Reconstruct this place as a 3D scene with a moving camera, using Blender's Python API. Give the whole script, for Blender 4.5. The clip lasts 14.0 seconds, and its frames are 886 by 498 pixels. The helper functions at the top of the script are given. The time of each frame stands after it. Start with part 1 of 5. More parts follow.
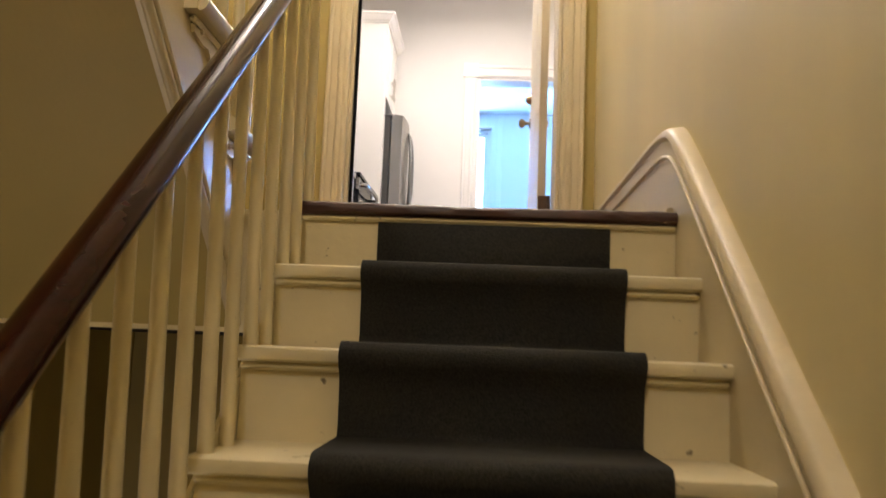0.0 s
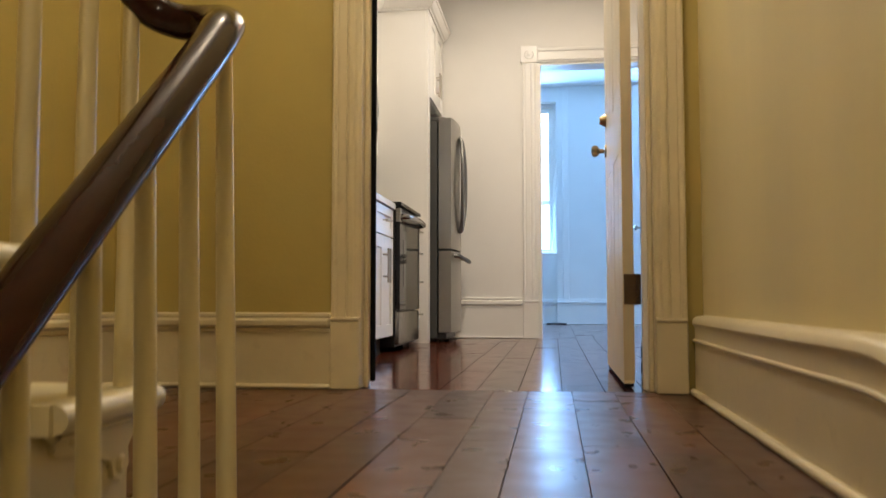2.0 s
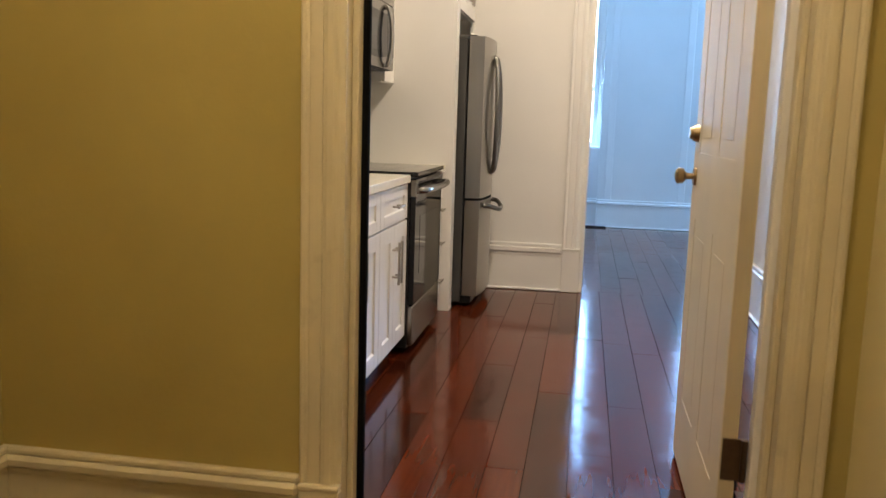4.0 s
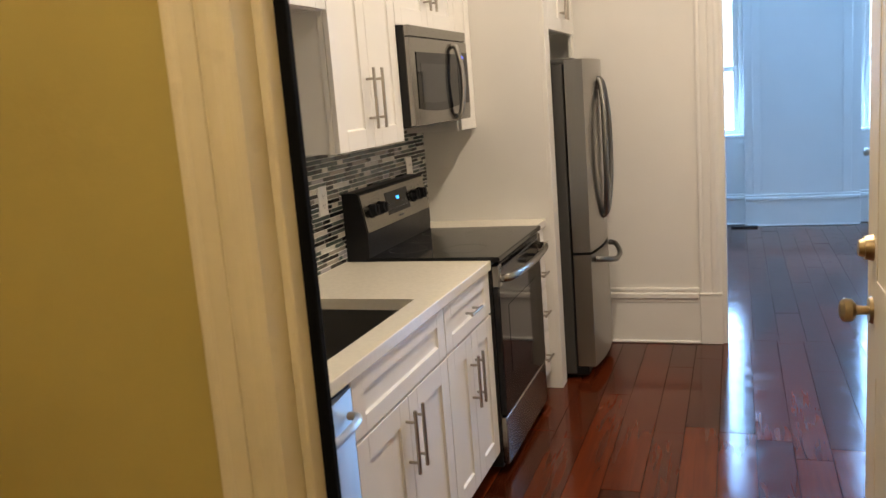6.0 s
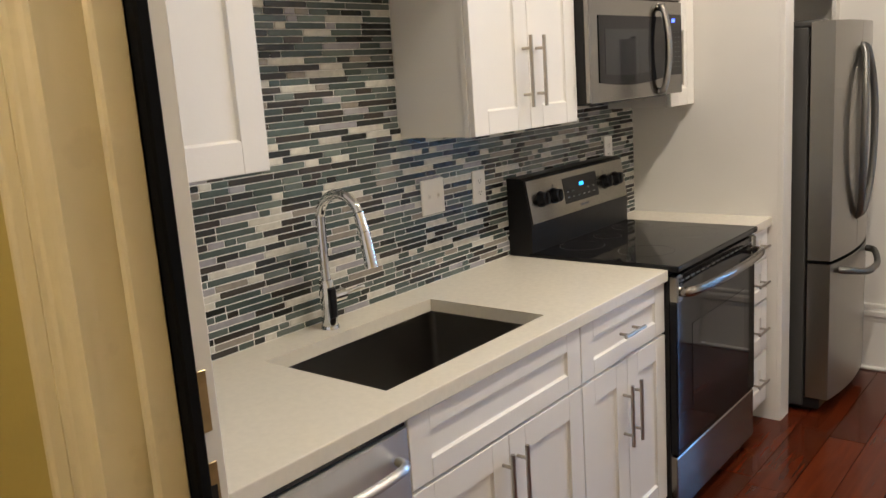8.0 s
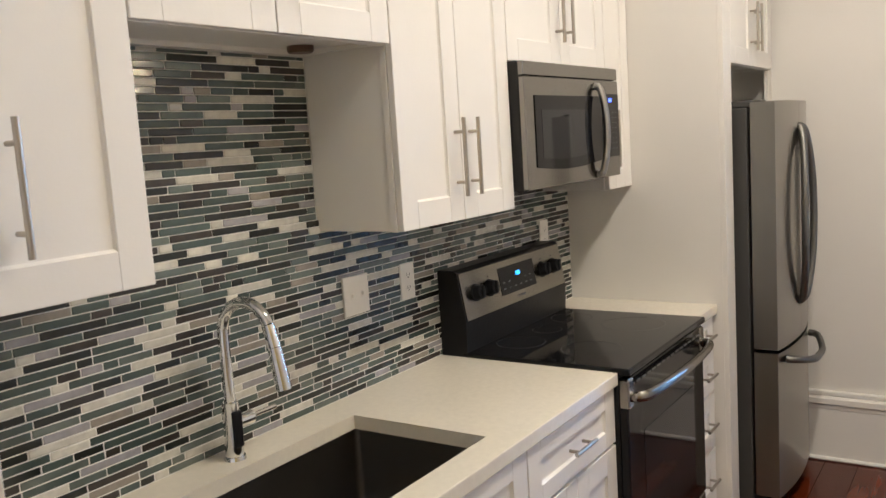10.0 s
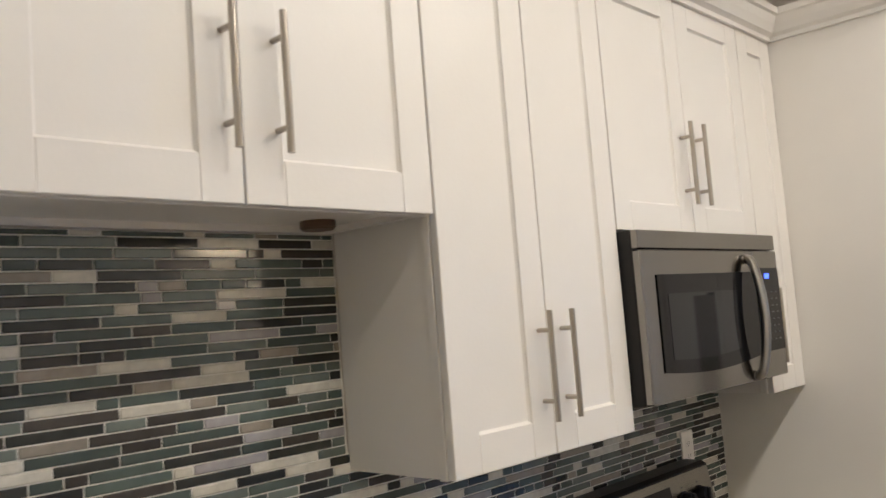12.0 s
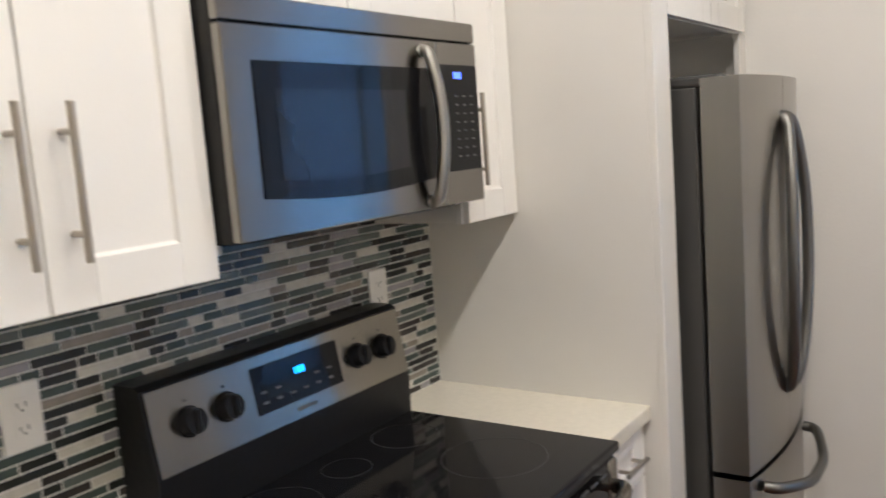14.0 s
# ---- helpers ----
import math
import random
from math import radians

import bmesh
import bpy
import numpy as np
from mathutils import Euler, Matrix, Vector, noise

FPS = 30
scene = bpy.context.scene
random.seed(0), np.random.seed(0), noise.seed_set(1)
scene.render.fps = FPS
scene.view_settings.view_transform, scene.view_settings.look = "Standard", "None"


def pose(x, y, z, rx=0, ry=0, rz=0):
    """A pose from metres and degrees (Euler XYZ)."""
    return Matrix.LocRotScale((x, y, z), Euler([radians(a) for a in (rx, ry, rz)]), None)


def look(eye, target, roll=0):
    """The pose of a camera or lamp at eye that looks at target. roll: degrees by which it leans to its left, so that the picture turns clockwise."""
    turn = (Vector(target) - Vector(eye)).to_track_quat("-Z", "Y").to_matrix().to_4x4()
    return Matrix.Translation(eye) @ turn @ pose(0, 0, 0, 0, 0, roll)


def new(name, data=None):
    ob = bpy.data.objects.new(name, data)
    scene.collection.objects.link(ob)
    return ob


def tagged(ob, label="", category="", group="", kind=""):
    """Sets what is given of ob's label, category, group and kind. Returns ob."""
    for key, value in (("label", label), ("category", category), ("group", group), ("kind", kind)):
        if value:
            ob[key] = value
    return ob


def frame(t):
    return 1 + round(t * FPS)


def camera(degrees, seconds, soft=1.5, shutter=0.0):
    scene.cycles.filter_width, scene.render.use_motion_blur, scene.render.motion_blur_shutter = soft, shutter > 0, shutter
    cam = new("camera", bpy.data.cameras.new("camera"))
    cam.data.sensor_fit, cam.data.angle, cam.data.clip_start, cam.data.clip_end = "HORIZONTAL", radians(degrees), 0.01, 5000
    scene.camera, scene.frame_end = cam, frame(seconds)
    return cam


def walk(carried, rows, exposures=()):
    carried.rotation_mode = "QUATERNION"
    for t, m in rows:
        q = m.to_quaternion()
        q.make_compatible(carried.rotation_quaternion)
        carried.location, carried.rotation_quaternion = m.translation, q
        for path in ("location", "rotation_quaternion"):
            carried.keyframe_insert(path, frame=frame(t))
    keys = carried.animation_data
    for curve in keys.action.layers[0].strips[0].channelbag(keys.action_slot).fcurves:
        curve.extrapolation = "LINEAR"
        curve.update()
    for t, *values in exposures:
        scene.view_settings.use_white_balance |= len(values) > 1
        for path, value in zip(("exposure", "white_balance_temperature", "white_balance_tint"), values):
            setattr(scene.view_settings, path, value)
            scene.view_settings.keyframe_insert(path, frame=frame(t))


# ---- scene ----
cam = camera(55.6, 14.0, soft=1.5, shutter=0.35)
PATH = [
    (0, (1.597, 1.697, -0.364), (1.498, 3.68, -0.122), 2.3),
    (0.5, (1.582, 2.018, -0.255), (1.404, 3.983, 0.077), 5.0),
    (0.8, (1.564, 2.099, -0.063), (1.414, 4.073, 0.221), 3.5),
    (1, (1.58, 2.197, -0.013), (1.443, 4.181, 0.2), 1.6),
    (1.5, (1.621, 2.463, 0.074), (1.317, 4.42, 0.352), 3.6),
    (2, (1.597, 2.66, 0.322), (1.336, 4.639, 0.442), 0.0),
    (2.5, (1.534, 2.95, 0.511), (1.293, 4.928, 0.682), 1.4),
    (2.7, (1.505, 3.059, 0.605), (1.305, 5.047, 0.687), 1.1),
    (4.8, (1.468, 4.045, 1.362), (1.085, 5.981, 1.04), 2.1),
    (5, (1.484, 4.141, 1.387), (1.107, 6.081, 1.081), 1.5),
    (5.5, (1.491, 4.401, 1.535), (0.96, 6.297, 1.184), -1.6),
    (6, (1.56, 4.595, 1.57), (0.898, 6.449, 1.215), -4.5),
    (6.5, (1.637, 4.827, 1.585), (0.81, 6.627, 1.304), -1.2),
    (7, (1.735, 5.015, 1.565), (0.572, 6.611, 1.25), -2.9),
    (7.2, (1.771, 5.078, 1.574), (0.541, 6.619, 1.241), -3.2),
    (9.3, (1.741, 5.298, 1.583), (0.5, 6.805, 1.147), -4.4),
    (9.5, (1.717, 5.333, 1.593), (0.522, 6.895, 1.226), -4.4),
    (10, (1.574, 5.457, 1.63), (0.468, 7.104, 1.378), -3.7),
    (10.5, (1.51, 5.578, 1.631), (0.421, 7.234, 1.367), -3.8),
    (11, (1.469, 5.792, 1.628), (0.275, 7.383, 1.43), -3.0),
    (11.5, (1.427, 5.952, 1.653), (0.042, 7.393, 1.571), -5.6),
    (12, (1.336, 6.107, 1.692), (-0.038, 7.55, 1.859), -4.4),
    (12.5, (1.313, 6.292, 1.673), (0.042, 7.834, 1.752), -5.2),
    (13, (1.377, 6.538, 1.647), (0.072, 8.054, 1.607), -3.0),
    (13.5, (1.398, 6.723, 1.626), (0.122, 8.255, 1.469), -6.2),
    (14, (1.374, 6.868, 1.606), (0.249, 8.502, 1.349), -4.3),
]
walk(cam, [(t, look(eye, target, roll)) for t, eye, target, roll in PATH],
     exposures=[(0.0, 1.03, 6250, 15), (0.5, 0.72, 6050, 9), (1.0, 0.43, 6250, 9), (1.5, 0.46, 6550, 9), (2.0, 0.34, 7050, 9), (2.7, 0.18, 6900, 9), (4.8, 0.3, 7650, 12), (5.5, 0.24, 7600, 12), (6.0, 0.1, 7500, 12),
                (6.5, 0.04, 7350, 12), (7.0, -0.03, 6700, 10), (9.5, 0.6, 6600, 10), (10.0, 0.2, 6550, 10), (10.5, 0.2, 6500, 10), (11.5, 0.2, 6450, 10), (12.0, -0.1, 6350, 10), (13.0, -0.02, 6150, 10),
                (13.5, 0.02, 6150, 10), (14.0, 0.26, 6050, 10)])

# ---- light ----
world = bpy.data.worlds.new("sky")
scene.world = world
world.use_nodes = True
sky = world.node_tree.nodes.new("ShaderNodeTexSky")
sky.sky_type, sky.sun_disc, sky.sun_elevation, sky.sun_rotation = "NISHITA", False, radians(40), radians(200)
world.node_tree.links.new(sky.outputs[0], world.node_tree.nodes["Background"].inputs[0])
world.node_tree.nodes["Background"].inputs[1].default_value = 0.1


def point_lamp(name, at, watts, colour, radius):
    d = bpy.data.lights.new(name, "POINT")
    d.energy, d.color, d.shadow_soft_size = watts, colour, radius
    ob = new(name, d)
    ob.location = at
    return ob


def area_lamp(name, at, target, w, h, watts, colour):
    d = bpy.data.lights.new(name, "AREA")
    d.shape, d.size, d.size_y, d.energy, d.color = "RECTANGLE", w, h, watts, colour
    ob = new(name, d)
    ob.matrix_world = look(at, target)
    return ob


WARM = (1.0, 0.87, 0.71)
BULBS = (6.84, 7.39, 7.94, 8.49)     # heads of the kitchen's ceiling bar
for bulb_y in BULBS:
    area_lamp("kitchen_ceiling_light", (1.42, bulb_y, 2.955), (1.42, bulb_y, 0), 0.06, 0.06, 9.8, (1.0, 0.91, 0.80))
point_lamp("landing_light", (1.15, 4.65, 2.8), 36, WARM, 0.12)
point_lamp("stair_light", (1.35, 0.7, 2.3), 37, WARM, 0.12)
# invented fill that brightens the soffit and the wall under the landing
point_lamp("lower_hall_fill", (0.14, 2.9, -1.75), 11, WARM, 0.07)
DAY = (0.18, 0.45, 1.0)
area_lamp("daylight_west", (1.15, 13.86, 1.95), (1.15, 9.0, 1.2), 0.9, 2.0, 135, DAY)
area_lamp("daylight_east", (3.2, 13.86, 1.95), (3.2, 9.0, 1.2), 0.9, 2.0, 135, DAY)


# ---- materials ----
def shader(name):
    m = bpy.data.materials.new(name)
    m.use_nodes = True
    return m, m.node_tree.nodes, m.node_tree.links, m.node_tree.nodes["Principled BSDF"]


def surface(name, colour, rough=0.5, metal=0.0, vary=0.08, scale=6.0, stretch=(1, 1, 1), bump=0.03, bump_scale=90.0,
            stain=None, stain_amount=0.0, stain_scale=0.0, stain_from=0.62, coat=0.0, per_object=0.0, rough_vary=0.08):
    """Paint, plaster, metal, cloth: a colour with cloudy and fine variation, uneven gloss and fine relief."""
    m, n, l, p = shader(name)
    tc = n.new("ShaderNodeTexCoord")
    mp = n.new("ShaderNodeMapping")
    mp.inputs["Scale"].default_value = stretch
    l.new(tc.outputs["Object"], mp.inputs[0])
    big, fine = n.new("ShaderNodeTexNoise"), n.new("ShaderNodeTexNoise")
    big.inputs["Scale"].default_value, big.inputs["Detail"].default_value = scale, 5
    fine.inputs["Scale"].default_value, fine.inputs["Detail"].default_value = bump_scale, 3
    l.new(mp.outputs[0], big.inputs["Vector"]), l.new(mp.outputs[0], fine.inputs["Vector"])
    ramp = n.new("ShaderNodeMapRange")
    ramp.inputs[1].default_value, ramp.inputs[2].default_value = 0.3, 0.7
    ramp.inputs[3].default_value, ramp.inputs[4].default_value = 1 - vary, 1 + vary
    l.new(big.outputs[0], ramp.inputs[0])
    val = ramp.outputs[0]
    if per_object:
        info = n.new("ShaderNodeObjectInfo")
        r2 = n.new("ShaderNodeMapRange")
        r2.inputs[3].default_value, r2.inputs[4].default_value = 1 - per_object, 1 + per_object
        l.new(info.outputs["Random"], r2.inputs[0])
        mul = n.new("ShaderNodeMath")
        mul.operation = "MULTIPLY"
        l.new(val, mul.inputs[0]), l.new(r2.outputs[0], mul.inputs[1])
        val = mul.outputs[0]
    sc = n.new("ShaderNodeVectorMath")
    sc.operation = "SCALE"
    sc.inputs[0].default_value = colour
    l.new(val, sc.inputs["Scale"])
    out = sc.outputs[0]
    if stain:
        st = n.new("ShaderNodeTexNoise")
        st.inputs["Scale"].default_value, st.inputs["Detail"].default_value = stain_scale or scale * 3.1, 7
        l.new(tc.outputs["Object"], st.inputs["Vector"])
        sr = n.new("ShaderNodeMapRange")
        sr.inputs[1].default_value, sr.inputs[2].default_value = stain_from, stain_from + 0.06
        sr.inputs[4].default_value = stain_amount
        l.new(st.outputs[0], sr.inputs[0])
        mix = n.new("ShaderNodeMix")
        mix.data_type = "RGBA"
        l.new(sr.outputs[0], mix.inputs[0]), l.new(out, mix.inputs[6])
        mix.inputs[7].default_value = (*stain, 1)
        out = mix.outputs[2]
    l.new(out, p.inputs["Base Color"])
    rr = n.new("ShaderNodeMapRange")
    rr.inputs[3].default_value, rr.inputs[4].default_value = max(0.02, rough - rough_vary), min(1, rough + rough_vary)
    l.new(big.outputs[0], rr.inputs[0])
    l.new(rr.outputs[0], p.inputs["Roughness"])
    p.inputs["Metallic"].default_value = metal
    p.inputs["Coat Weight"].default_value = coat
    p.inputs["Coat Roughness"].default_value = 0.1
    if bump:
        b = n.new("ShaderNodeBump")
        b.inputs["Strength"].default_value, b.inputs["Distance"].default_value = min(1.0, bump * 10), 0.002
        l.new(fine.outputs[0], b.inputs["Height"])
        l.new(b.outputs[0], p.inputs["Normal"])
    return m


def brushed(name, colour, rough, vary_stretch=(1, 1, 14)):
    """Steel brushed level: reflections stay sharp sideways and spread up and down."""
    m = surface(name, colour, rough, metal=1.0, vary=0.02, scale=2, stretch=vary_stretch, bump=0.0, rough_vary=0.02)
    n, l = m.node_tree.nodes, m.node_tree.links
    up = n.new("ShaderNodeCombineXYZ")
    up.inputs[2].default_value = 1.0
    l.new(up.outputs[0], n["Principled BSDF"].inputs["Tangent"])
    n["Principled BSDF"].inputs["Anisotropic"].default_value = 0.9
    return m


def plank_wood(name, dark, light, rough, grain=(38, 2.2, 38), dull=0.0):
    """Stained boards: each takes its own tone, with long grain, dents and scuffed gloss."""
    m, n, l, p = shader(name)
    tc, info = n.new("ShaderNodeTexCoord"), n.new("ShaderNodeObjectInfo")
    add = n.new("ShaderNodeVectorMath")
    comb = n.new("ShaderNodeCombineXYZ")
    mul = n.new("ShaderNodeMath")
    mul.operation, mul.inputs[1].default_value = "MULTIPLY", 37.0
    l.new(info.outputs["Random"], mul.inputs[0])
    l.new(mul.outputs[0], comb.inputs[0]), l.new(mul.outputs[0], comb.inputs[1])
    l.new(tc.outputs["Object"], add.inputs[0]), l.new(comb.outputs[0], add.inputs[1])
    mp = n.new("ShaderNodeMapping")
    mp.inputs["Scale"].default_value = grain
    l.new(add.outputs[0], mp.inputs[0])
    g = n.new("ShaderNodeTexNoise")
    g.inputs["Scale"].default_value, g.inputs["Detail"].default_value, g.inputs["Distortion"].default_value = 1.0, 8, 0.6
    l.new(mp.outputs[0], g.inputs["Vector"])
    mp2 = n.new("ShaderNodeMapping")
    mp2.inputs["Scale"].default_value = (5, 1.2, 5)
    l.new(add.outputs[0], mp2.inputs[0])
    cl = n.new("ShaderNodeTexNoise")
    cl.inputs["Scale"].default_value, cl.inputs["Detail"].default_value = 1.0, 4
    l.new(mp2.outputs[0], cl.inputs["Vector"])
    s1 = n.new("ShaderNodeMath")
    s1.operation = "MULTIPLY_ADD"
    s1.inputs[1].default_value = 0.55
    l.new(g.outputs[0], s1.inputs[0])
    s2 = n.new("ShaderNodeMath")
    s2.operation = "MULTIPLY_ADD"
    s2.inputs[1].default_value, s2.inputs[2].default_value = 0.7, -0.42
    l.new(cl.outputs[0], s2.inputs[0]), l.new(s2.outputs[0], s1.inputs[2])
    s3 = n.new("ShaderNodeMath")
    s3.operation = "MULTIPLY_ADD"
    s3.inputs[1].default_value = 0.55
    l.new(info.outputs["Random"], s3.inputs[0]), l.new(s1.outputs[0], s3.inputs[2])
    s3.use_clamp = True
    mix = n.new("ShaderNodeMix")
    mix.data_type = "RGBA"
    mix.inputs[6].default_value, mix.inputs[7].default_value = (*dark, 1), (*light, 1)
    l.new(s3.outputs[0], mix.inputs[0])
    l.new(mix.outputs[2], p.inputs["Base Color"])
    sc = n.new("ShaderNodeTexNoise")
    sc.inputs["Scale"].default_value, sc.inputs["Detail"].default_value = 9, 6
    l.new(add.outputs[0], sc.inputs["Vector"])
    rr = n.new("ShaderNodeMapRange")
    rr.inputs[1].default_value, rr.inputs[2].default_value = 0.35, 0.7
    rr.inputs[3].default_value, rr.inputs[4].default_value = rough - 0.03, rough + 0.07
    l.new(sc.outputs[0], rr.inputs[0]), l.new(rr.outputs[0], p.inputs["Roughness"])
    b = n.new("ShaderNodeBump")
    b.inputs["Strength"].default_value, b.inputs["Distance"].default_value = 0.04, 0.0015
    l.new(cl.outputs[0], b.inputs["Height"])
    b2 = n.new("ShaderNodeBump")
    b2.inputs["Strength"].default_value, b2.inputs["Distance"].default_value = 0.12, 0.0008
    l.new(g.outputs[0], b2.inputs["Height"]), l.new(b.outputs[0], b2.inputs["Normal"])
    l.new(b2.outputs[0], p.inputs["Normal"])
    return m


def glow(name, colour, strength):
    m, n, l, p = shader(name)
    p.inputs["Base Color"].default_value = (*colour, 1)
    p.inputs["Emission Color"].default_value = (*colour, 1)
    p.inputs["Emission Strength"].default_value = strength
    return m


def clear_glass(name):
    m, n, l, p = shader(name)
    p.inputs["Transmission Weight"].default_value, p.inputs["Roughness"].default_value, p.inputs["IOR"].default_value = 1.0, 0.02, 1.45
    return m


HALL_PAINT = surface("yellow_ochre_wall_paint", (0.405, 0.318, 0.100), 0.55, vary=0.05, scale=2.2, bump=0.03, bump_scale=70)
HALL_RIGHT = surface("beige_wall_paint", (0.72, 0.625, 0.35), 0.5, vary=0.06, scale=1.6, stretch=(1, 1.6, 0.35), bump=0.03, bump_scale=70)
HALL_TRIM = surface("aged_cream_gloss_paint", (0.62, 0.54, 0.365), 0.36, vary=0.07, scale=4, bump=0.03, bump_scale=60,
                    stain=(0.20, 0.13, 0.06), stain_amount=0.1)
STAIR_PAINT = surface("worn_cream_stair_paint", (0.70, 0.62, 0.41), 0.3, vary=0.08, scale=5, bump=0.04, bump_scale=45,
                      stain=(0.07, 0.035, 0.016), stain_amount=0.85, stain_scale=34, stain_from=0.665)
BALUSTER_PAINT = surface("cream_baluster_paint", (0.68, 0.60, 0.39), 0.32, vary=0.08, scale=5, bump=0.04, bump_scale=45, stain=(0.16, 0.10, 0.05), stain_amount=0.5, stain_scale=30, stain_from=0.70)
WHITE_WALL = surface("white_wall_paint", (0.78, 0.755, 0.71), 0.6, vary=0.03, scale=1.8, bump=0.03, bump_scale=80)
WHITE_TRIM = surface("white_gloss_trim", (0.80, 0.775, 0.73), 0.35, vary=0.03, scale=3, bump=0.015, bump_scale=60)
CEILING = surface("flat_white_ceiling", (0.78, 0.76, 0.73), 0.8, vary=0.03, scale=2)
CABINET = surface("white_lacquered_cabinet", (0.82, 0.795, 0.75), 0.38, vary=0.02, scale=4, bump=0.008, bump_scale=120)
PANEL = surface("white_melamine_panel", (0.76, 0.735, 0.69), 0.5, vary=0.02, scale=3, bump=0.01, bump_scale=150)
QUARTZ = surface("cream_quartz", (0.76, 0.71, 0.60), 0.22, vary=0.025, scale=60, bump=0.0, stain=(0.62, 0.56, 0.44), stain_amount=0.15)
STEEL = brushed("brushed_stainless_steel", (0.30, 0.282, 0.25), 0.23, (1, 1, 14))
STEEL_V = brushed("brushed_steel_door", (0.34, 0.325, 0.295), 0.32, (14, 14, 1))
BRIGHT_STEEL = brushed("bright_steel_front", (0.56, 0.555, 0.54), 0.36, (14, 14, 1))
MICRO_STEEL = brushed("satin_microwave_steel", (0.28, 0.267, 0.248), 0.19, (1, 1, 14))
HANDLE_STEEL = surface("dull_handle_steel", (0.20, 0.195, 0.182), 0.4, metal=1.0, vary=0.02, scale=3, bump=0.0, rough_vary=0.03)
SINK_STEEL = surface("satin_sink_steel", (0.21, 0.198, 0.178), 0.34, metal=1.0, vary=0.04, scale=6, bump=0.0)
NICKEL = surface("brushed_nickel", (0.46, 0.42, 0.36), 0.32, metal=1.0, vary=0.04, scale=20, bump=0.0)
CHROME = surface("chrome", (0.72, 0.72, 0.71), 0.07, metal=1.0, vary=0.02, bump=0.0, rough_vary=0.03)
BRASS = surface("tarnished_brass", (0.40, 0.30, 0.17), 0.32, metal=1.0, vary=0.15, scale=40, bump=0.01)
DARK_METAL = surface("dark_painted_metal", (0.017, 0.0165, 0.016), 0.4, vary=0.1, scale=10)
GREY_SIDE = surface("grey_fridge_side", (0.05, 0.049, 0.046), 0.42, vary=0.05, scale=6, bump=0.03, bump_scale=200)
BLACK_GLASS = surface("black_ceramic_glass", (0.008, 0.008, 0.009), 0.06, vary=0.1, bump=0.0, rough_vary=0.03)
BLACK_PLASTIC = surface("black_plastic", (0.010, 0.010, 0.011), 0.35, vary=0.1, scale=20)
GREY_PRINT = surface("grey_print", (0.08, 0.08, 0.08), 0.5, vary=0.05)
RING_PRINT = surface("faint_ring_print", (0.05, 0.05, 0.05), 0.3, vary=0.05)
RUBBER = surface("black_rubber_strip", (0.004, 0.004, 0.004), 0.9, vary=0.15, scale=25)
GREEN_BLACK = surface("smoked_window_glass", (0.012, 0.014, 0.018), 0.05, vary=0.05, bump=0.0, rough_vary=0.02)
MAHOGANY = plank_wood("polished_mahogany", (0.012, 0.0035, 0.0024), (0.05, 0.012, 0.0065), 0.17, grain=(60, 3, 60))
NOSING_WOOD = plank_wood("worn_brown_nosing_wood", (0.022, 0.007, 0.004), (0.13, 0.045, 0.024), 0.45, grain=(3, 60, 60))
FLOORBOARD = plank_wood("red_stained_floorboard", (0.010, 0.0026, 0.0016), (0.165, 0.028, 0.0075), 0.11)
HALL_BOARD = plank_wood("worn_brown_floorboard", (0.034, 0.011, 0.0055), (0.135, 0.045, 0.018), 0.3)
SUBFLOOR = surface("dark_gap", (0.012, 0.007, 0.005), 0.9, vary=0.2)
CARPET = surface("charcoal_carpet", (0.021, 0.021, 0.0175), 0.95, vary=0.55, scale=230, bump=0.1, bump_scale=420, rough_vary=0.03)
PLASTIC = surface("white_plastic_plate", (0.80, 0.78, 0.74), 0.35, vary=0.02, bump=0.0)
GROUT = surface("pale_grey_grout", (0.72, 0.71, 0.66), 0.6, vary=0.08, scale=30)
PUCK = surface("brown_puck_light", (0.10, 0.055, 0.03), 0.4, vary=0.1)
GLASS = clear_glass("window_glass")
SKYGLOW = glow("bright_overcast_day", (0.62, 0.84, 1.0), 3.2)
BULBGLOW = glow("hot_small_bulb", (1.0, 0.80, 0.55), 170.0)
LAMPGLOW = glow("opal_lamp_glass", (1.0, 0.9, 0.75), 4.0)
CLOCK = glow("blue_clock_digits", (0.02, 0.35, 1.0), 3.5)
CLOCK2 = glow("violet_clock_digits", (0.06, 0.12, 1.0), 3.0)
TILES = [
    surface("charcoal_glass_tile", (0.026, 0.028, 0.025), 0.09, vary=0.25, scale=22, bump=0.012, bump_scale=25, per_object=0.3, rough_vary=0.03),
    surface("teal_glass_tile", (0.074, 0.100, 0.090), 0.08, vary=0.15, scale=22, bump=0.012, bump_scale=25, per_object=0.3, rough_vary=0.03),
    surface("grey_green_glass_tile", (0.135, 0.162, 0.146), 0.1, vary=0.15, scale=22, bump=0.012, bump_scale=25, per_object=0.25, rough_vary=0.03),
    surface("smoke_brown_glass_tile", (0.048, 0.042, 0.036), 0.09, vary=0.25, scale=22, bump=0.012, bump_scale=25, per_object=0.3, rough_vary=0.03),
    surface("pale_stone_tile", (0.62, 0.60, 0.53), 0.2, vary=0.12, scale=45, bump=0.02, per_object=0.15),
    surface("grey_stone_tile", (0.30, 0.27, 0.23), 0.2, vary=0.12, scale=45, bump=0.02, per_object=0.2),
    surface("pearl_tile", (0.34, 0.33, 0.345), 0.16, vary=0.15, scale=30, bump=0.012, per_object=0.15),
]

